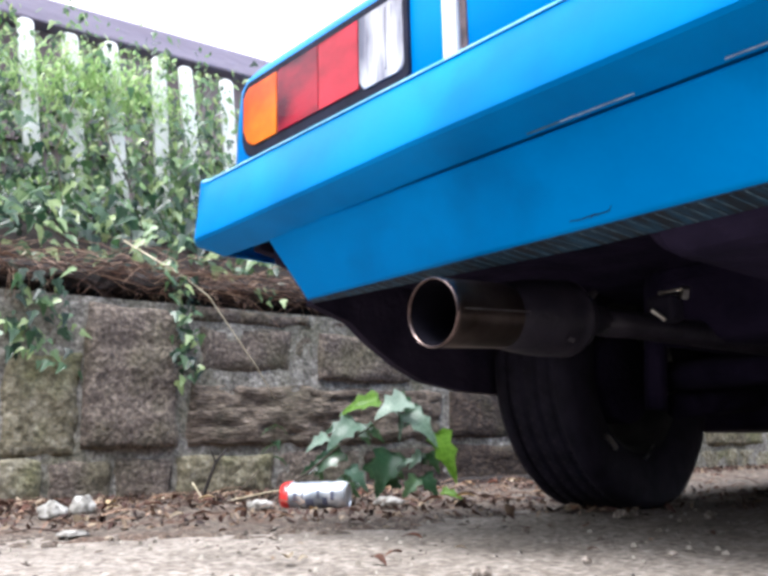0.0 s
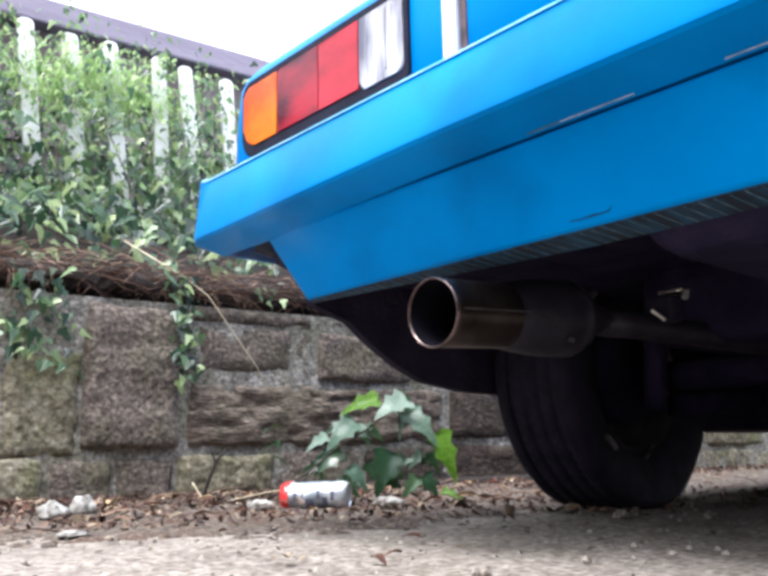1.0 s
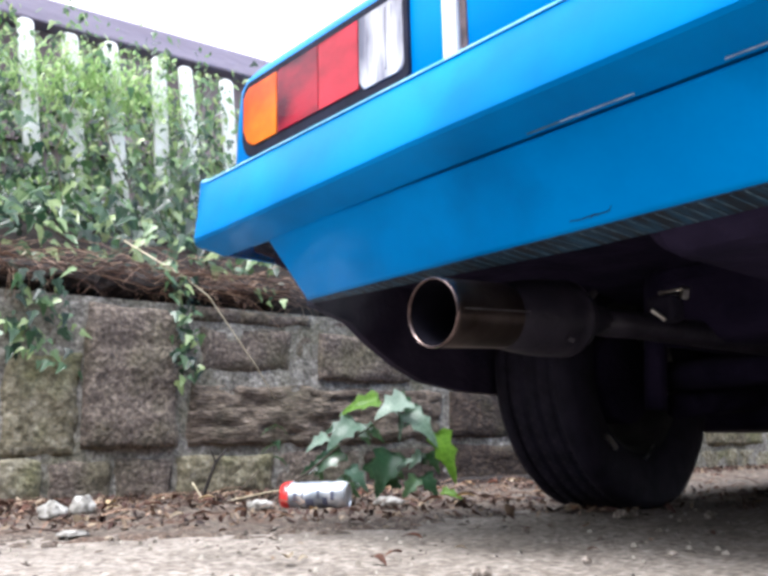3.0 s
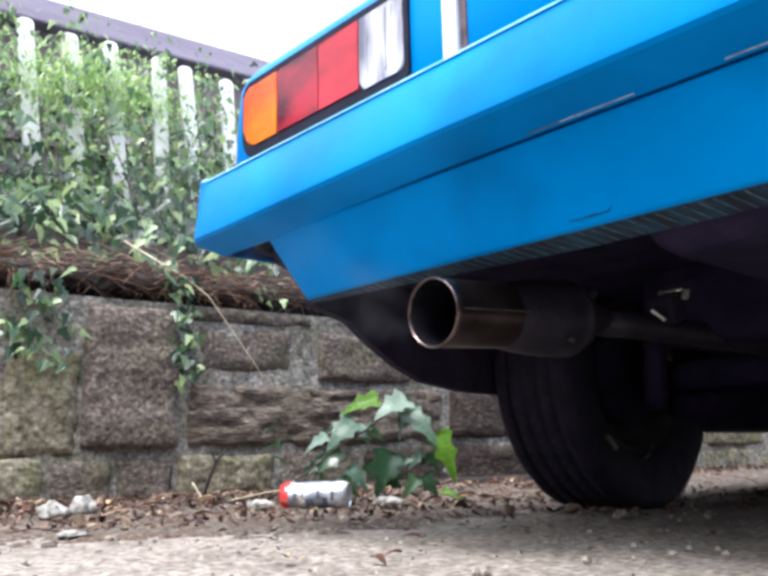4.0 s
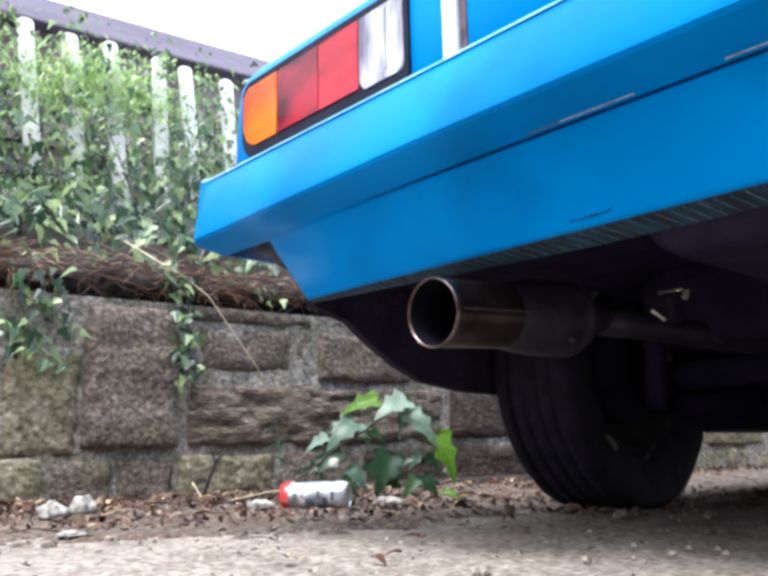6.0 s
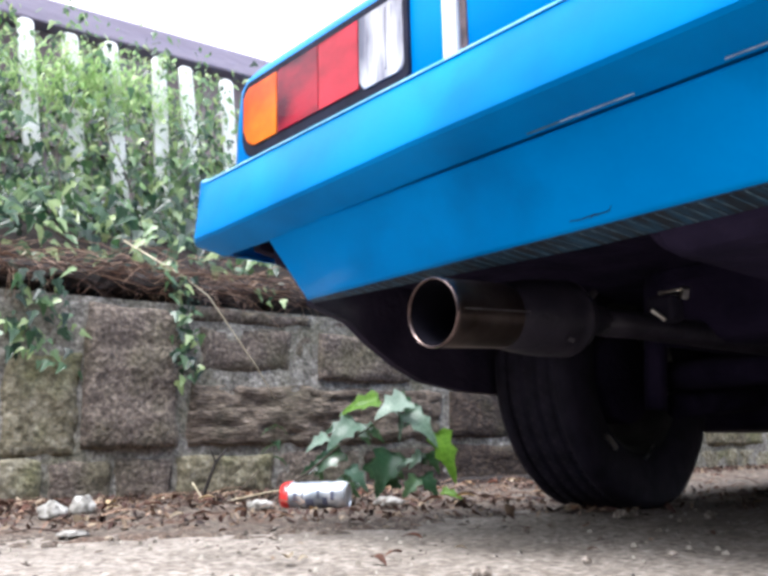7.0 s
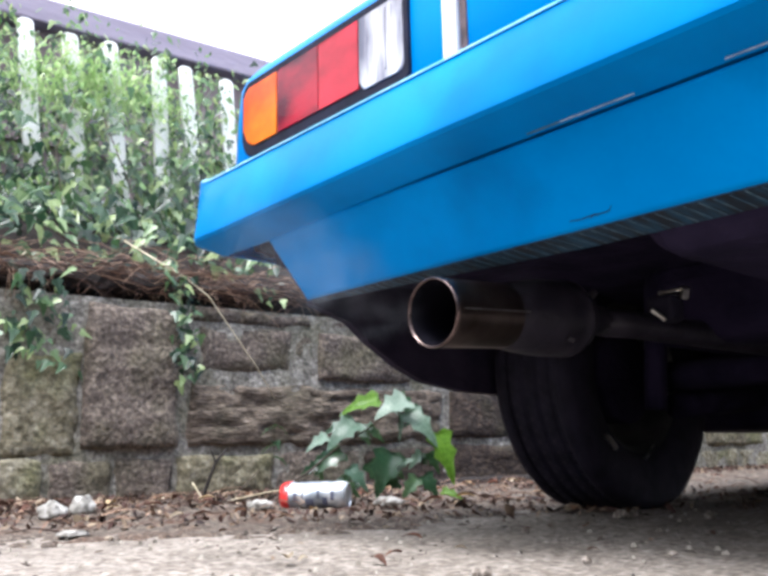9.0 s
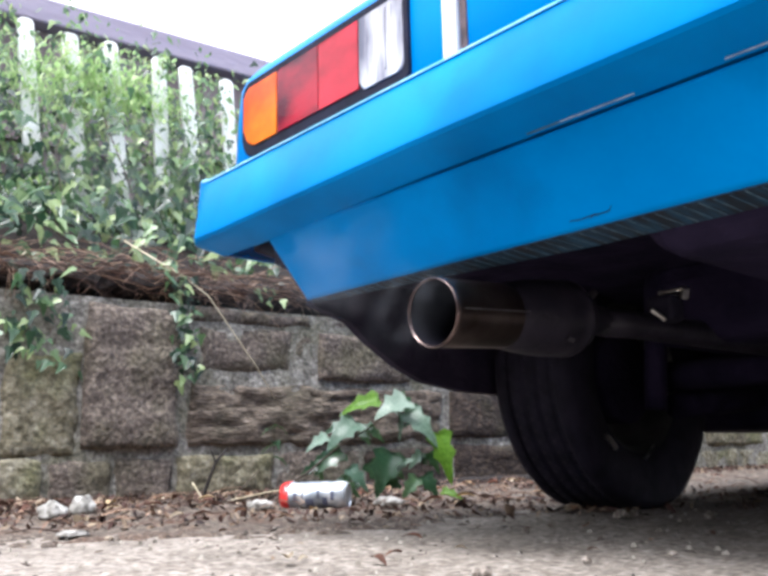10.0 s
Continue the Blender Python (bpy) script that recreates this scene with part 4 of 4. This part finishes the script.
def leaf_at(plant, mesh, material, base, tip, width, up):
    a = Vector(tip) - Vector(base)
    ln = a.length
    a.normalize()
    n = Vector((0, -1, up))
    n = (n - a * n.dot(a)).normalized()
    m = Matrix((a, n.cross(a), n)).transposed()
    ob = new("leaf", mesh)
    ob.parent = plant
    ob.location, ob.rotation_euler, ob.scale = Vector(base), m.to_euler(), (ln, ln * width, ln)
    ob.material_slots[0].link = "OBJECT"
    ob.material_slots[0].material = material
    return ob


def build_sprig():
    sprig = thing("ivy_sprig", pose(-0.005, 2.10, 0.0), "young green ivy sprig at the wall foot, glossy leaves with painted sky sheen", "plant")
    mesh = ivy_leaf_mesh("leaf")
    mesh.materials.append(SPRIG)
    found = None
    for pts, r in (([(-0.300, -0.10, 0.012), (-0.191, -0.07, 0.084), (-0.117, -0.05, 0.143), (-0.034, -0.045, 0.191), (0.035, -0.045, 0.250), (0.055, -0.045, 0.256)], 0.0034),
                   ([(0.050, -0.045, 0.255), (0.080, -0.04, 0.238), (0.092, -0.04, 0.160), (0.090, -0.04, 0.093)], 0.0018), ([(0.126, -0.04, 0.0), (0.100, -0.04, 0.040), (0.087, -0.04, 0.10)], 0.0022),
                   ([(0.080, -0.04, 0.238), (0.110, -0.045, 0.20), (0.134, -0.05, 0.166)], 0.0014), ([(0.0, 0.0, 0.0), (-0.005, -0.03, 0.07), (0.012, -0.055, 0.122)], 0.0020),
                   ([(-0.09, -0.05, 0.0), (-0.092, -0.07, 0.05), (-0.086, -0.08, 0.088)], 0.0016), ([(0.060, -0.03, 0.0), (0.066, -0.05, 0.04), (0.074, -0.06, 0.062)], 0.0016),
                   ([(-0.117, -0.05, 0.143), (-0.118, -0.05, 0.135), (-0.112, -0.05, 0.128)], 0.0013)):
        part("stem", tube(bmesh.new(), pts, r, r * 0.5), STEM, sprig, smooth=True)
    for i, (base, tip, w, up, kind) in enumerate(SPRIG_LEAVES):
        ob = leaf_at(sprig, mesh, (SPRIG, SPRIG_SHEEN, SPRIG_LIME)[kind], base, tip, w, up)
        if i == 7:
            found = ob
    rnd = random.Random(8)
    spine = [Vector(p) for p in ((-0.191, -0.06, 0.084), (-0.117, -0.04, 0.143), (-0.034, -0.03, 0.191), (0.035, -0.03, 0.250), (0.085, -0.03, 0.200), (0.090, -0.03, 0.080), (0.0, -0.03, 0.06), (-0.09, -0.05, 0.05))]
    for k in range(20):
        a = spine[k % 8].lerp(spine[(k + 1) % 8], rnd.random())
        b = a + Vector((rnd.choice((-1, 1)) * rnd.uniform(0.015, 0.045), rnd.uniform(-0.02, 0.02), rnd.uniform(-0.040, 0.010)))
        b.z = max(b.z, 0.012)
        leaf_at(sprig, mesh, SPRIG if rnd.random() < 0.75 else SPRIG_SHEEN, a, b, rnd.uniform(0.6, 1.0), rnd.uniform(0.1, 1.1))
    small = thing("seedling", pose(-0.30, 2.12, 0.0), "small thin green seedling at the wall foot", "plant")
    part("stem", tube(bmesh.new(), [(-0.01, 0, 0), (0.005, 0, 0.1), (0.01, 0, 0.2)], 0.0015, 0.001), STEM, small)
    for z, head in ((0.2, 20), (0.195, 200), (0.16, 300), (0.15, 170), (0.12, 30)):
        m = pose(0.008, 0, z, 0, 25, head) @ Matrix.Diagonal((0.042, 0.040, 0.042, 1))
        ob = part("leaf", mesh, SPRIG, small)
        ob.location, ob.rotation_euler, ob.scale = m.translation, m.to_euler(), m.to_scale()
    return found


def build_can():
    """A dented drinks can on its side."""
    can = thing("drinks_can", pose(-0.248, 1.97, 0.031, 0, 0, -14), "dented silver drinks can with red end, lying in litter", "can")
    prof = [(0.0, 0.003), (0.024, 0.003), (0.027, 0.0), (0.029, 0.003), (0.032, 0.012)] + [(0.033, 0.012 + 0.0095 * k) for k in range(1, 15)] + [(0.030, 0.157), (0.027, 0.160), (0.026, 0.157), (0.0, 0.156)]
    def dent(bm):
        for v in bm.verts:
            if 0.015 < v.co.x < 0.15:
                k = 1 + 0.10 * noise.noise(v.co * 30) - 0.12 * max(0, math.cos(math.atan2(v.co.z - 0.01, v.co.y) + 1.9)) * math.exp(-((v.co.x - 0.11) / 0.03) ** 2)
                v.co.y, v.co.z = v.co.y * k, v.co.z * k
        return bm
    part("shell", dent(spun(prof, 40, "x")), TIN, can, smooth=True, sharp=40)
    part("red_band", dent(spun([(0.0322, 0.0115), (0.0336, 0.016), (0.0337, 0.022), (0.0331, 0.0225)], 40, "x")), CAN_RED, can, "red printed band", smooth=True)
    part("end_ring", spun([(0.0275, -0.001), (0.0302, 0.002), (0.0328, 0.0122)], 40, "x"), CAN_RED, can, "red can end", smooth=True)
    for x0, x1, a0 in ((0.035, 0.044, 165), (0.056, 0.059, 150), (0.066, 0.085, 190), (0.094, 0.098, 150), (0.105, 0.118, 185), (0.126, 0.134, 160)):
        bm = bmesh.new()
        rows = [[(x, 0.0346 * math.cos(radians(a)), 0.0346 * math.sin(radians(a))) for x in (x0, x1)] for a in range(a0, a0 + 45, 9)]
        grid_mesh(bm, rows)
        part("print", dent(bm), CAN_BLUE, can)


def scrap(name, m, size, material, label, category, seed, flat=0.25):
    """A crumpled lump."""
    bm = bmesh.new()
    bmesh.ops.create_icosphere(bm, subdivisions=3, radius=1)
    for v in bm.verts:
        k = 1 + 0.35 * noise.noise(v.co * 1.7 + Vector((seed, 0, 0))) + 0.3 * noise.noise(v.co * 4 + Vector((seed, 3, 0)))
        v.co = Vector((v.co.x * size * k, v.co.y * size * 0.7 * k, max(-0.3, v.co.z) * size * flat * 2 * k))
    return tagged(part(name, bm, material, m=m, smooth=True), label, category)


def build_litter():
    rnd = random.Random(11)
    # deep litter on the verge
    verts, faces = [], []
    def flake(p, s, tilt):
        q = Euler((rnd.gauss(0, tilt), rnd.gauss(0, tilt), rnd.uniform(0, 6.3))).to_matrix()
        base = len(verts)
        w, c = rnd.uniform(0.25, 0.5), rnd.uniform(-0.3, 0.4)
        for x, y, z in ((-1, 0, c), (-0.4, w, 0), (0.5, w * 0.8, 0.1), (1, 0, c), (0.5, -w * 0.8, c * 0.4), (-0.4, -w, c * 0.3)):
            verts.append(tuple(Vector(p) + q @ Vector((x * s, y * s, z * s))))
        faces.append([base, base + 1, base + 2, base + 3])
        faces.append([base, base + 3, base + 4, base + 5])
    for _ in range(11500):
        u = rnd.uniform(-1.5, 3.2)
        v = -0.02 - (min(1.6, 1.15 + 0.5 * u) if u < 1.1 else 0.22) * rnd.random() ** 2.0
        if u > 0.35 and v < -0.12 and rnd.random() < 0.55 or u > 1.1 and rnd.random() < 0.6 or 0.25 < u < 1.8 and v > -0.13 and rnd.random() < 0.9:
            continue
        z = (0.010 if v > -0.6 else 0.003) + 0.010 * max(0, v + 0.5) + abs(rnd.gauss(0, 0.006 if v > -0.6 else 0.002))
        flake((u, v, z), rnd.choice((0.004, 0.005, 0.007, 0.009, 0.012, 0.016)), 0.6)
    for _ in range(420):
        flake((rnd.uniform(-1.2, 3.0), -1.0 - abs(rnd.gauss(0, 0.35)), 0.005), rnd.choice((0.002, 0.003, 0.005, 0.008)), 0.3)
    me = bpy.data.meshes.new("leaf_litter")
    me.from_pydata(verts, [], faces)
    tagged(part("leaf_litter", me, LITTER, m=WALL), "brown and reddish dead leaf litter along the wall foot", "leaf litter", kind="stuff")
    bm = bmesh.new()
    for _ in range(420):
        u = rnd.uniform(-1.3, 1.2)
        v = -0.03 - 1.0 * rnd.random() ** 1.6
        p = Vector((u, v, 0.018 + 0.01 * max(0, v + 0.5)))
        a, ln = rnd.uniform(0, 6.3), rnd.uniform(0.02, 0.11)
        q = p + Vector((math.cos(a) * ln, math.sin(a) * ln * 0.6, rnd.uniform(-0.008, 0.014)))
        tube(bm, [p, (p + q) / 2 + Vector((0, 0, 0.006)), q], rnd.uniform(0.0008, 0.002), 0.0006, 3)
    tagged(part("twig_litter", bm, STRAW, m=WALL), "fine dry twigs and stalks scattered in the litter", "twig litter", kind="stuff")
    # grit on the concrete
    verts, faces = [], []
    for _ in range(900):
        x, y = rnd.uniform(-1.2, 1.5), rnd.uniform(0.75, 2.2)
        s = rnd.choice((0.001, 0.0015, 0.0022, 0.0035))
        base = len(verts)
        verts += [(x + s * a * rnd.uniform(0.6, 1.2), y + s * b * rnd.uniform(0.6, 1.2), 0.001 + s * c) for a, b, c in ((-1, -1, -0.5), (1, -1, -0.5), (1, 1, -0.5), (-1, 1, -0.5), (-0.5, -0.5, 0.7), (0.5, -0.5, 0.8), (0.5, 0.5, 0.7), (-0.5, 0.5, 0.8))]
        faces += [[base + i for i in f] for f in ((4, 5, 6, 7), (0, 1, 5, 4), (1, 2, 6, 5), (2, 3, 7, 6), (3, 0, 4, 7))]
    me = bpy.data.meshes.new("grit")
    me.from_pydata(verts, [], faces)
    tagged(part("grit", me, GRIT), "loose pale and dark grit on the concrete", "grit", kind="stuff")
    # single fallen leaves
    mesh = leaf_mesh("fallen_leaf", 0.08, 0.5, 6)
    spots = [(0.045, 1.209, 0.032), (-0.121, 1.009, 0.034), (-0.021, 1.005, 0.030), (0.014, 1.045, 0.026), (0.084, 1.083, 0.018), (0.345, 1.115, 0.014), (0.45, 1.167, 0.022),
             (0.24, 1.028, 0.016), (-0.10, 1.02, 0.016), (-0.431, 1.31, 0.016), (0.371, 1.972, 0.04), (0.211, 1.887, 0.045), (0.25, 1.93, 0.03), (-0.53, 1.42, 0.05), (-0.38, 1.55, 0.03),
             (-0.35, 1.50, 0.035), (-0.28, 1.62, 0.03), (0.12, 1.86, 0.05), (0.16, 1.95, 0.05), (-0.15, 1.6, 0.03), (0.32, 1.45, 0.03), (-0.6, 1.75, 0.05), (-0.5, 1.85, 0.045), (-0.36, 1.82, 0.05)]
    for _ in range(60):
        q = WALL @ Vector((rnd.uniform(-1.0, 1.6), rnd.uniform(-0.62, -0.15), 0))
        spots.append((q.x, q.y, rnd.uniform(0.02, 0.05)))
    for x, y, ln in spots:
        near = y < 1.35
        m = pose(x, y, 0.004 if near else 0.022, rnd.uniform(-12, 12), rnd.uniform(-14, 4), rnd.uniform(0, 360)) @ Matrix.Diagonal((ln, ln, ln, 1))
        ob = part("fallen_leaf", mesh, DEAD)
        ob.location, ob.rotation_euler, ob.scale = m.translation, m.to_euler(), m.to_scale()
        tagged(ob, "curled brown dead leaf on concrete" if near else "brown dead leaf lying in the litter", "leaf", "fallen leaves")
    # scraps of paper and stones
    scrap("paper_scrap", pose(-0.685, 1.70, 0.018, 0, 0, 20), 0.030, PAPER, "crumpled dirty white paper tissue in the litter", "paper", 1, 0.4)
    scrap("paper_scrap", pose(-0.635, 1.73, 0.024, 0, 0, 60), 0.028, PAPER, "crumpled dirty white paper tissue in the litter", "paper", 5, 0.5)
    scrap("paper_scrap", pose(0.0, 1.88, 0.016, 0, 0, -10), 0.032, PAPER, "flattened white paper scrap", "paper", 8, 0.2)
    scrap("paper_scrap", pose(-0.53, 1.40, 0.004, 0, 0, 0), 0.026, PAPER, "flattened white paper scrap", "paper", 12, 0.12)
    scrap("paper_scrap", pose(-0.285, 1.85, 0.016, 0, 0, 5), 0.030, PAPER, "flattened white paper scrap", "paper", 17, 0.25)
    for i, (x, y, r) in enumerate(((0.43, 1.55, 0.014), (0.455, 1.56, 0.010), (0.565, 1.477, 0.013), (-0.177, 1.291, 0.009), (-0.431, 1.315, 0.009), (0.094, 0.87, 0.010), (0.21, 1.30, 0.007), (0.22, 0.95, 0.007), (0.33, 0.99, 0.006))):
        scrap("pebble", pose(x, y, 0.002, 0, 0, 40 * i), r, CONCRETE, "small pale stone on the concrete", "stone", 20 + i, 0.4)
    # twigs
    for pts, r, ma in (([(-0.49, 2.2, 0.0), (-0.484, 2.2, 0.04), (-0.459, 2.2, 0.11), (-0.427, 2.2, 0.147)], 0.0062, DARK_STEM), ([(-0.459, 2.2, 0.11), (-0.466, 2.2, 0.13), (-0.473, 2.19, 0.148)], 0.003, DARK_STEM),
                       ([(-0.36, 2.02, 0.02), (-0.27, 1.99, 0.045), (-0.18, 1.93, 0.075)], 0.0034, STEM), ([(-0.40, 2.0, 0.018), (-0.30, 1.98, 0.038), (-0.22, 1.94, 0.05)], 0.0022, PALE_STEM),
                       ([(-0.38, 2.0, 0.02), (-0.33, 2.05, 0.08), (-0.30, 2.1, 0.12)], 0.002, STEM), ([(-0.45, 1.9, 0.02), (-0.30, 1.93, 0.03), (-0.12, 1.97, 0.06)], 0.002, STEM),
                       ([(-0.52, 2.2, 0.06), (-0.50, 2.2, 0.03), (-0.48, 2.18, 0.0)], 0.0025, PALE_STEM)):
        tagged(part("twig", tube(bmesh.new(), pts, r, r * 0.6), ma, smooth=True), "thin bare dry twig in the litter", "twig", "twigs")


# ------------------------------------------------------------ exhaust smoke: thin curling sheets of vapour
def smoke_material(name, strength):
    m = bpy.data.materials.new(name)
    m.use_nodes = True
    nt = m.node_tree
    n, link = nt.nodes.new, nt.links.new
    b = nt.nodes["Principled BSDF"]
    b.inputs["Base Color"].default_value, b.inputs["Roughness"].default_value = (0.60, 0.64, 0.74, 1), 1.0
    b.inputs["Specular IOR Level"].default_value = 0.0
    co = n("ShaderNodeTexCoord")
    gr = n("ShaderNodeTexGradient")
    gr.gradient_type = "SPHERICAL"
    link(co.outputs["Object"], gr.inputs["Vector"])
    ob = n("ShaderNodeObjectInfo")
    nz = n("ShaderNodeTexNoise")
    nz.noise_dimensions = "4D"
    nz.inputs["Scale"].default_value, nz.inputs["Detail"].default_value, nz.inputs["Distortion"].default_value = 1.9, 5, 0.6
    link(co.outputs["Object"], nz.inputs["Vector"])
    w = n("ShaderNodeMath")
    w.operation = "MULTIPLY"
    w.inputs[1].default_value = 40
    link(ob.outputs["Random"], w.inputs[0])
    link(w.outputs[0], nz.inputs["W"])
    sm = n("ShaderNodeMapRange")
    sm.interpolation_type = "SMOOTHSTEP"
    sm.inputs["From Min"].default_value, sm.inputs["From Max"].default_value, sm.inputs["To Max"].default_value = 0.03, 0.85, strength
    link(gr.outputs["Fac"], sm.inputs["Value"])
    k = n("ShaderNodeMapRange")
    k.interpolation_type = "SMOOTHSTEP"
    k.inputs["From Min"].default_value, k.inputs["From Max"].default_value = 0.30, 0.66
    link(nz.outputs["Fac"], k.inputs["Value"])
    mu = n("ShaderNodeMath")
    mu.operation = "MULTIPLY"
    link(sm.outputs["Result"], mu.inputs[0])
    link(k.outputs["Result"], mu.inputs[1])
    link(mu.outputs[0], b.inputs["Alpha"])
    return m


SMOKE = smoke_material("grey_smoke", 0.24)
HAZE = smoke_material("thin_smoke", 0.03)


def wisp_mesh(name, material, seed):
    """A curling sheet of unit radius."""
    bm = bmesh.new()
    rows = []
    for i in range(11):
        r = 0.01 + 0.99 * i / 10
        ring = []
        for j in range(24):
            a = 2 * math.pi * j / 24
            x, z = r * math.cos(a), r * math.sin(a)
            ring.append((x, 0.30 * noise.noise(Vector((x * 1.3 + seed, seed, z * 1.3))) + 0.12 * x * x, z))
        rows.append(ring)
    grid_mesh(bm, rows, close=True)
    me = done(bm, name, True)
    me.materials.append(material)
    return me


MOVES = []


def build_smoke():
    rnd = random.Random(3)
    mesh = [wisp_mesh("smoke_wisp", SMOKE, 5.3 + 3 * i) for i in range(4)]
    thin = [wisp_mesh("smoke_haze", HAZE, 25.3 + 3 * i) for i in range(4)]
    tip = CAR @ Vector((-0.27, 0.0, 0.2937))
    home = CAR @ Vector((0.0, 1.6, 0.98))
    back = (CAR.to_3x3() @ Vector((0, -1, 0))).normalized()
    side = Vector((back.y, -back.x, 0))
    # time, count, spread, speed, rise, dense
    puffs = [(1.03, 9, 0.95, 1.9, 0.12, 2), (1.10, 2, 0.35, 2.6, 0.15, 0), (1.20, 2, 0.3, 2.0, 0.1, 0), (1.23, 5, 0.34, 3.3, 0.02, 1), (1.36, 3, 0.4, 2.0, 0.1, 0), (1.5, 2, 0.3, 1.4, 0.2, 0), (1.82, 2, 0.34, 2.0, 0.25, 2),
             (1.84, 3, 0.34, 2.0, 0.3, 0), (1.95, 4, 0.3, 1.4, 0.25, 0), (4.80, 3, 0.3, 1.4, 0.35, 0), (8.06, 3, 0.35, 1.5, 0.3, 0), (8.84, 4, 0.35, 1.4, 0.35, 0)]
    puffs += [(0.2 + 0.25 * k, 1, 0.22, 0.75, 0.12, 0) for k in range(3)] + [(2.2 + 0.22 * k, 1, 0.22, 0.7, 0.12, 0) for k in range(27)] + [(8.2 + 0.12 * k, 1, 0.25, 0.7, 0.15, 0) for k in range(15)]
    for t0, count, spread, speed, rise, dense in puffs:
        for _ in range(count):
            t = round((t0 + rnd.uniform(0, 0.01 if dense == 2 else 0.07)) * FPS) / FPS
            ob = new("smoke_wisp", rnd.choice(mesh if dense else thin))
            s = (rnd.uniform(0.06, 0.10), rnd.uniform(0.10, 0.15), rnd.uniform(0.07, 0.11))[dense]
            ob.scale = (s, s, s * rnd.uniform(0.7, 1.0))
            tagged(ob, "soft pale grey wisp of exhaust smoke" if dense else "thin faint wisp of exhaust haze", "smoke", "exhaust smoke wisps")
            a, k = rnd.uniform(0, 6.283), spread * math.sqrt(rnd.random())
            way = (back + side * (k * math.cos(a)) + Vector((0, 0, rise + k * math.sin(a)))) * (speed * rnd.uniform(0.72, 1.12))
            turn = rnd.uniform(-40, 40)
            def at(p, q):
                return Matrix.Translation(p) @ pose(0, 0, 0, 0.4 * q, q, -20 + 0.5 * q)
            rows = [(0, at(home, turn)), (t, at(home, turn)), (t + 1 / FPS, at(tip + back * 0.09, turn))]
            far = 0.0
            for dt in (0.07, 0.15, 0.3, 0.6, 1.2):
                far = (1 - math.exp(-1.1 * dt)) / 1.1
                rows.append((t + 0.034 + dt, at(tip + back * 0.09 + way * far + Vector((0, 0, 0.10 * dt * dt)), turn + 40 * dt)))
            end = tip + back * 3.0 + Vector((rnd.uniform(-1, 1), rnd.uniform(-1, 1), 1.5 + rnd.random()))
            rows = [r for r in rows if r[0] < 9.9]
            if len(rows) == 8:
                if rows[-1][0] < 8.5:
                    rows.append((rows[-1][0] + 1.3, at(end, turn + 60)))
                    rows.append((10, at(end + Vector((0, 0, 0.2)), turn + 70)))
                else:
                    rows.append((10, at(rows[-1][1].translation + way * 0.1, turn + 50)))
            else:
                dt = 10 - t - 0.034
                rows.append((10, at(tip + way * (1 - math.exp(-1.1 * dt)) / 1.1, turn + 40 * dt)))
            MOVES.append((ob, rows))


build_ground()
build_verge()
build_wall()
build_unseen_wall()
build_foot_shade()
build_bank()
build_turf_edge()
build_picket_fence()
build_board_fence()
build_greenery()
build_car()
LOOSE_LEAF = build_sprig()
build_can()
build_litter()
build_smoke()


def motions():
    for ob, rows in MOVES:
        walk(ob, rows)
    # one leaf of the sprig is pushed slowly aside by the draught
    rest = Matrix.LocRotScale(LOOSE_LEAF.location, LOOSE_LEAF.rotation_euler, None)
    rows = []
    for t, a in ((0, 0), (2, 0), (2.5, 0.8), (4, 0.8), (4.5, 0), (5.5, 1.2), (7, 0.8), (8, 1.2), (8.5, 2.2), (9, 3.2), (9.5, 5.8), (10, 5.8)):
        rows.append((t, Matrix.Translation(rest.translation) @ Matrix.Rotation(radians(a), 4, "Y") @ rest.to_3x3().to_4x4()))
    walk(LOOSE_LEAF, rows)


motions()
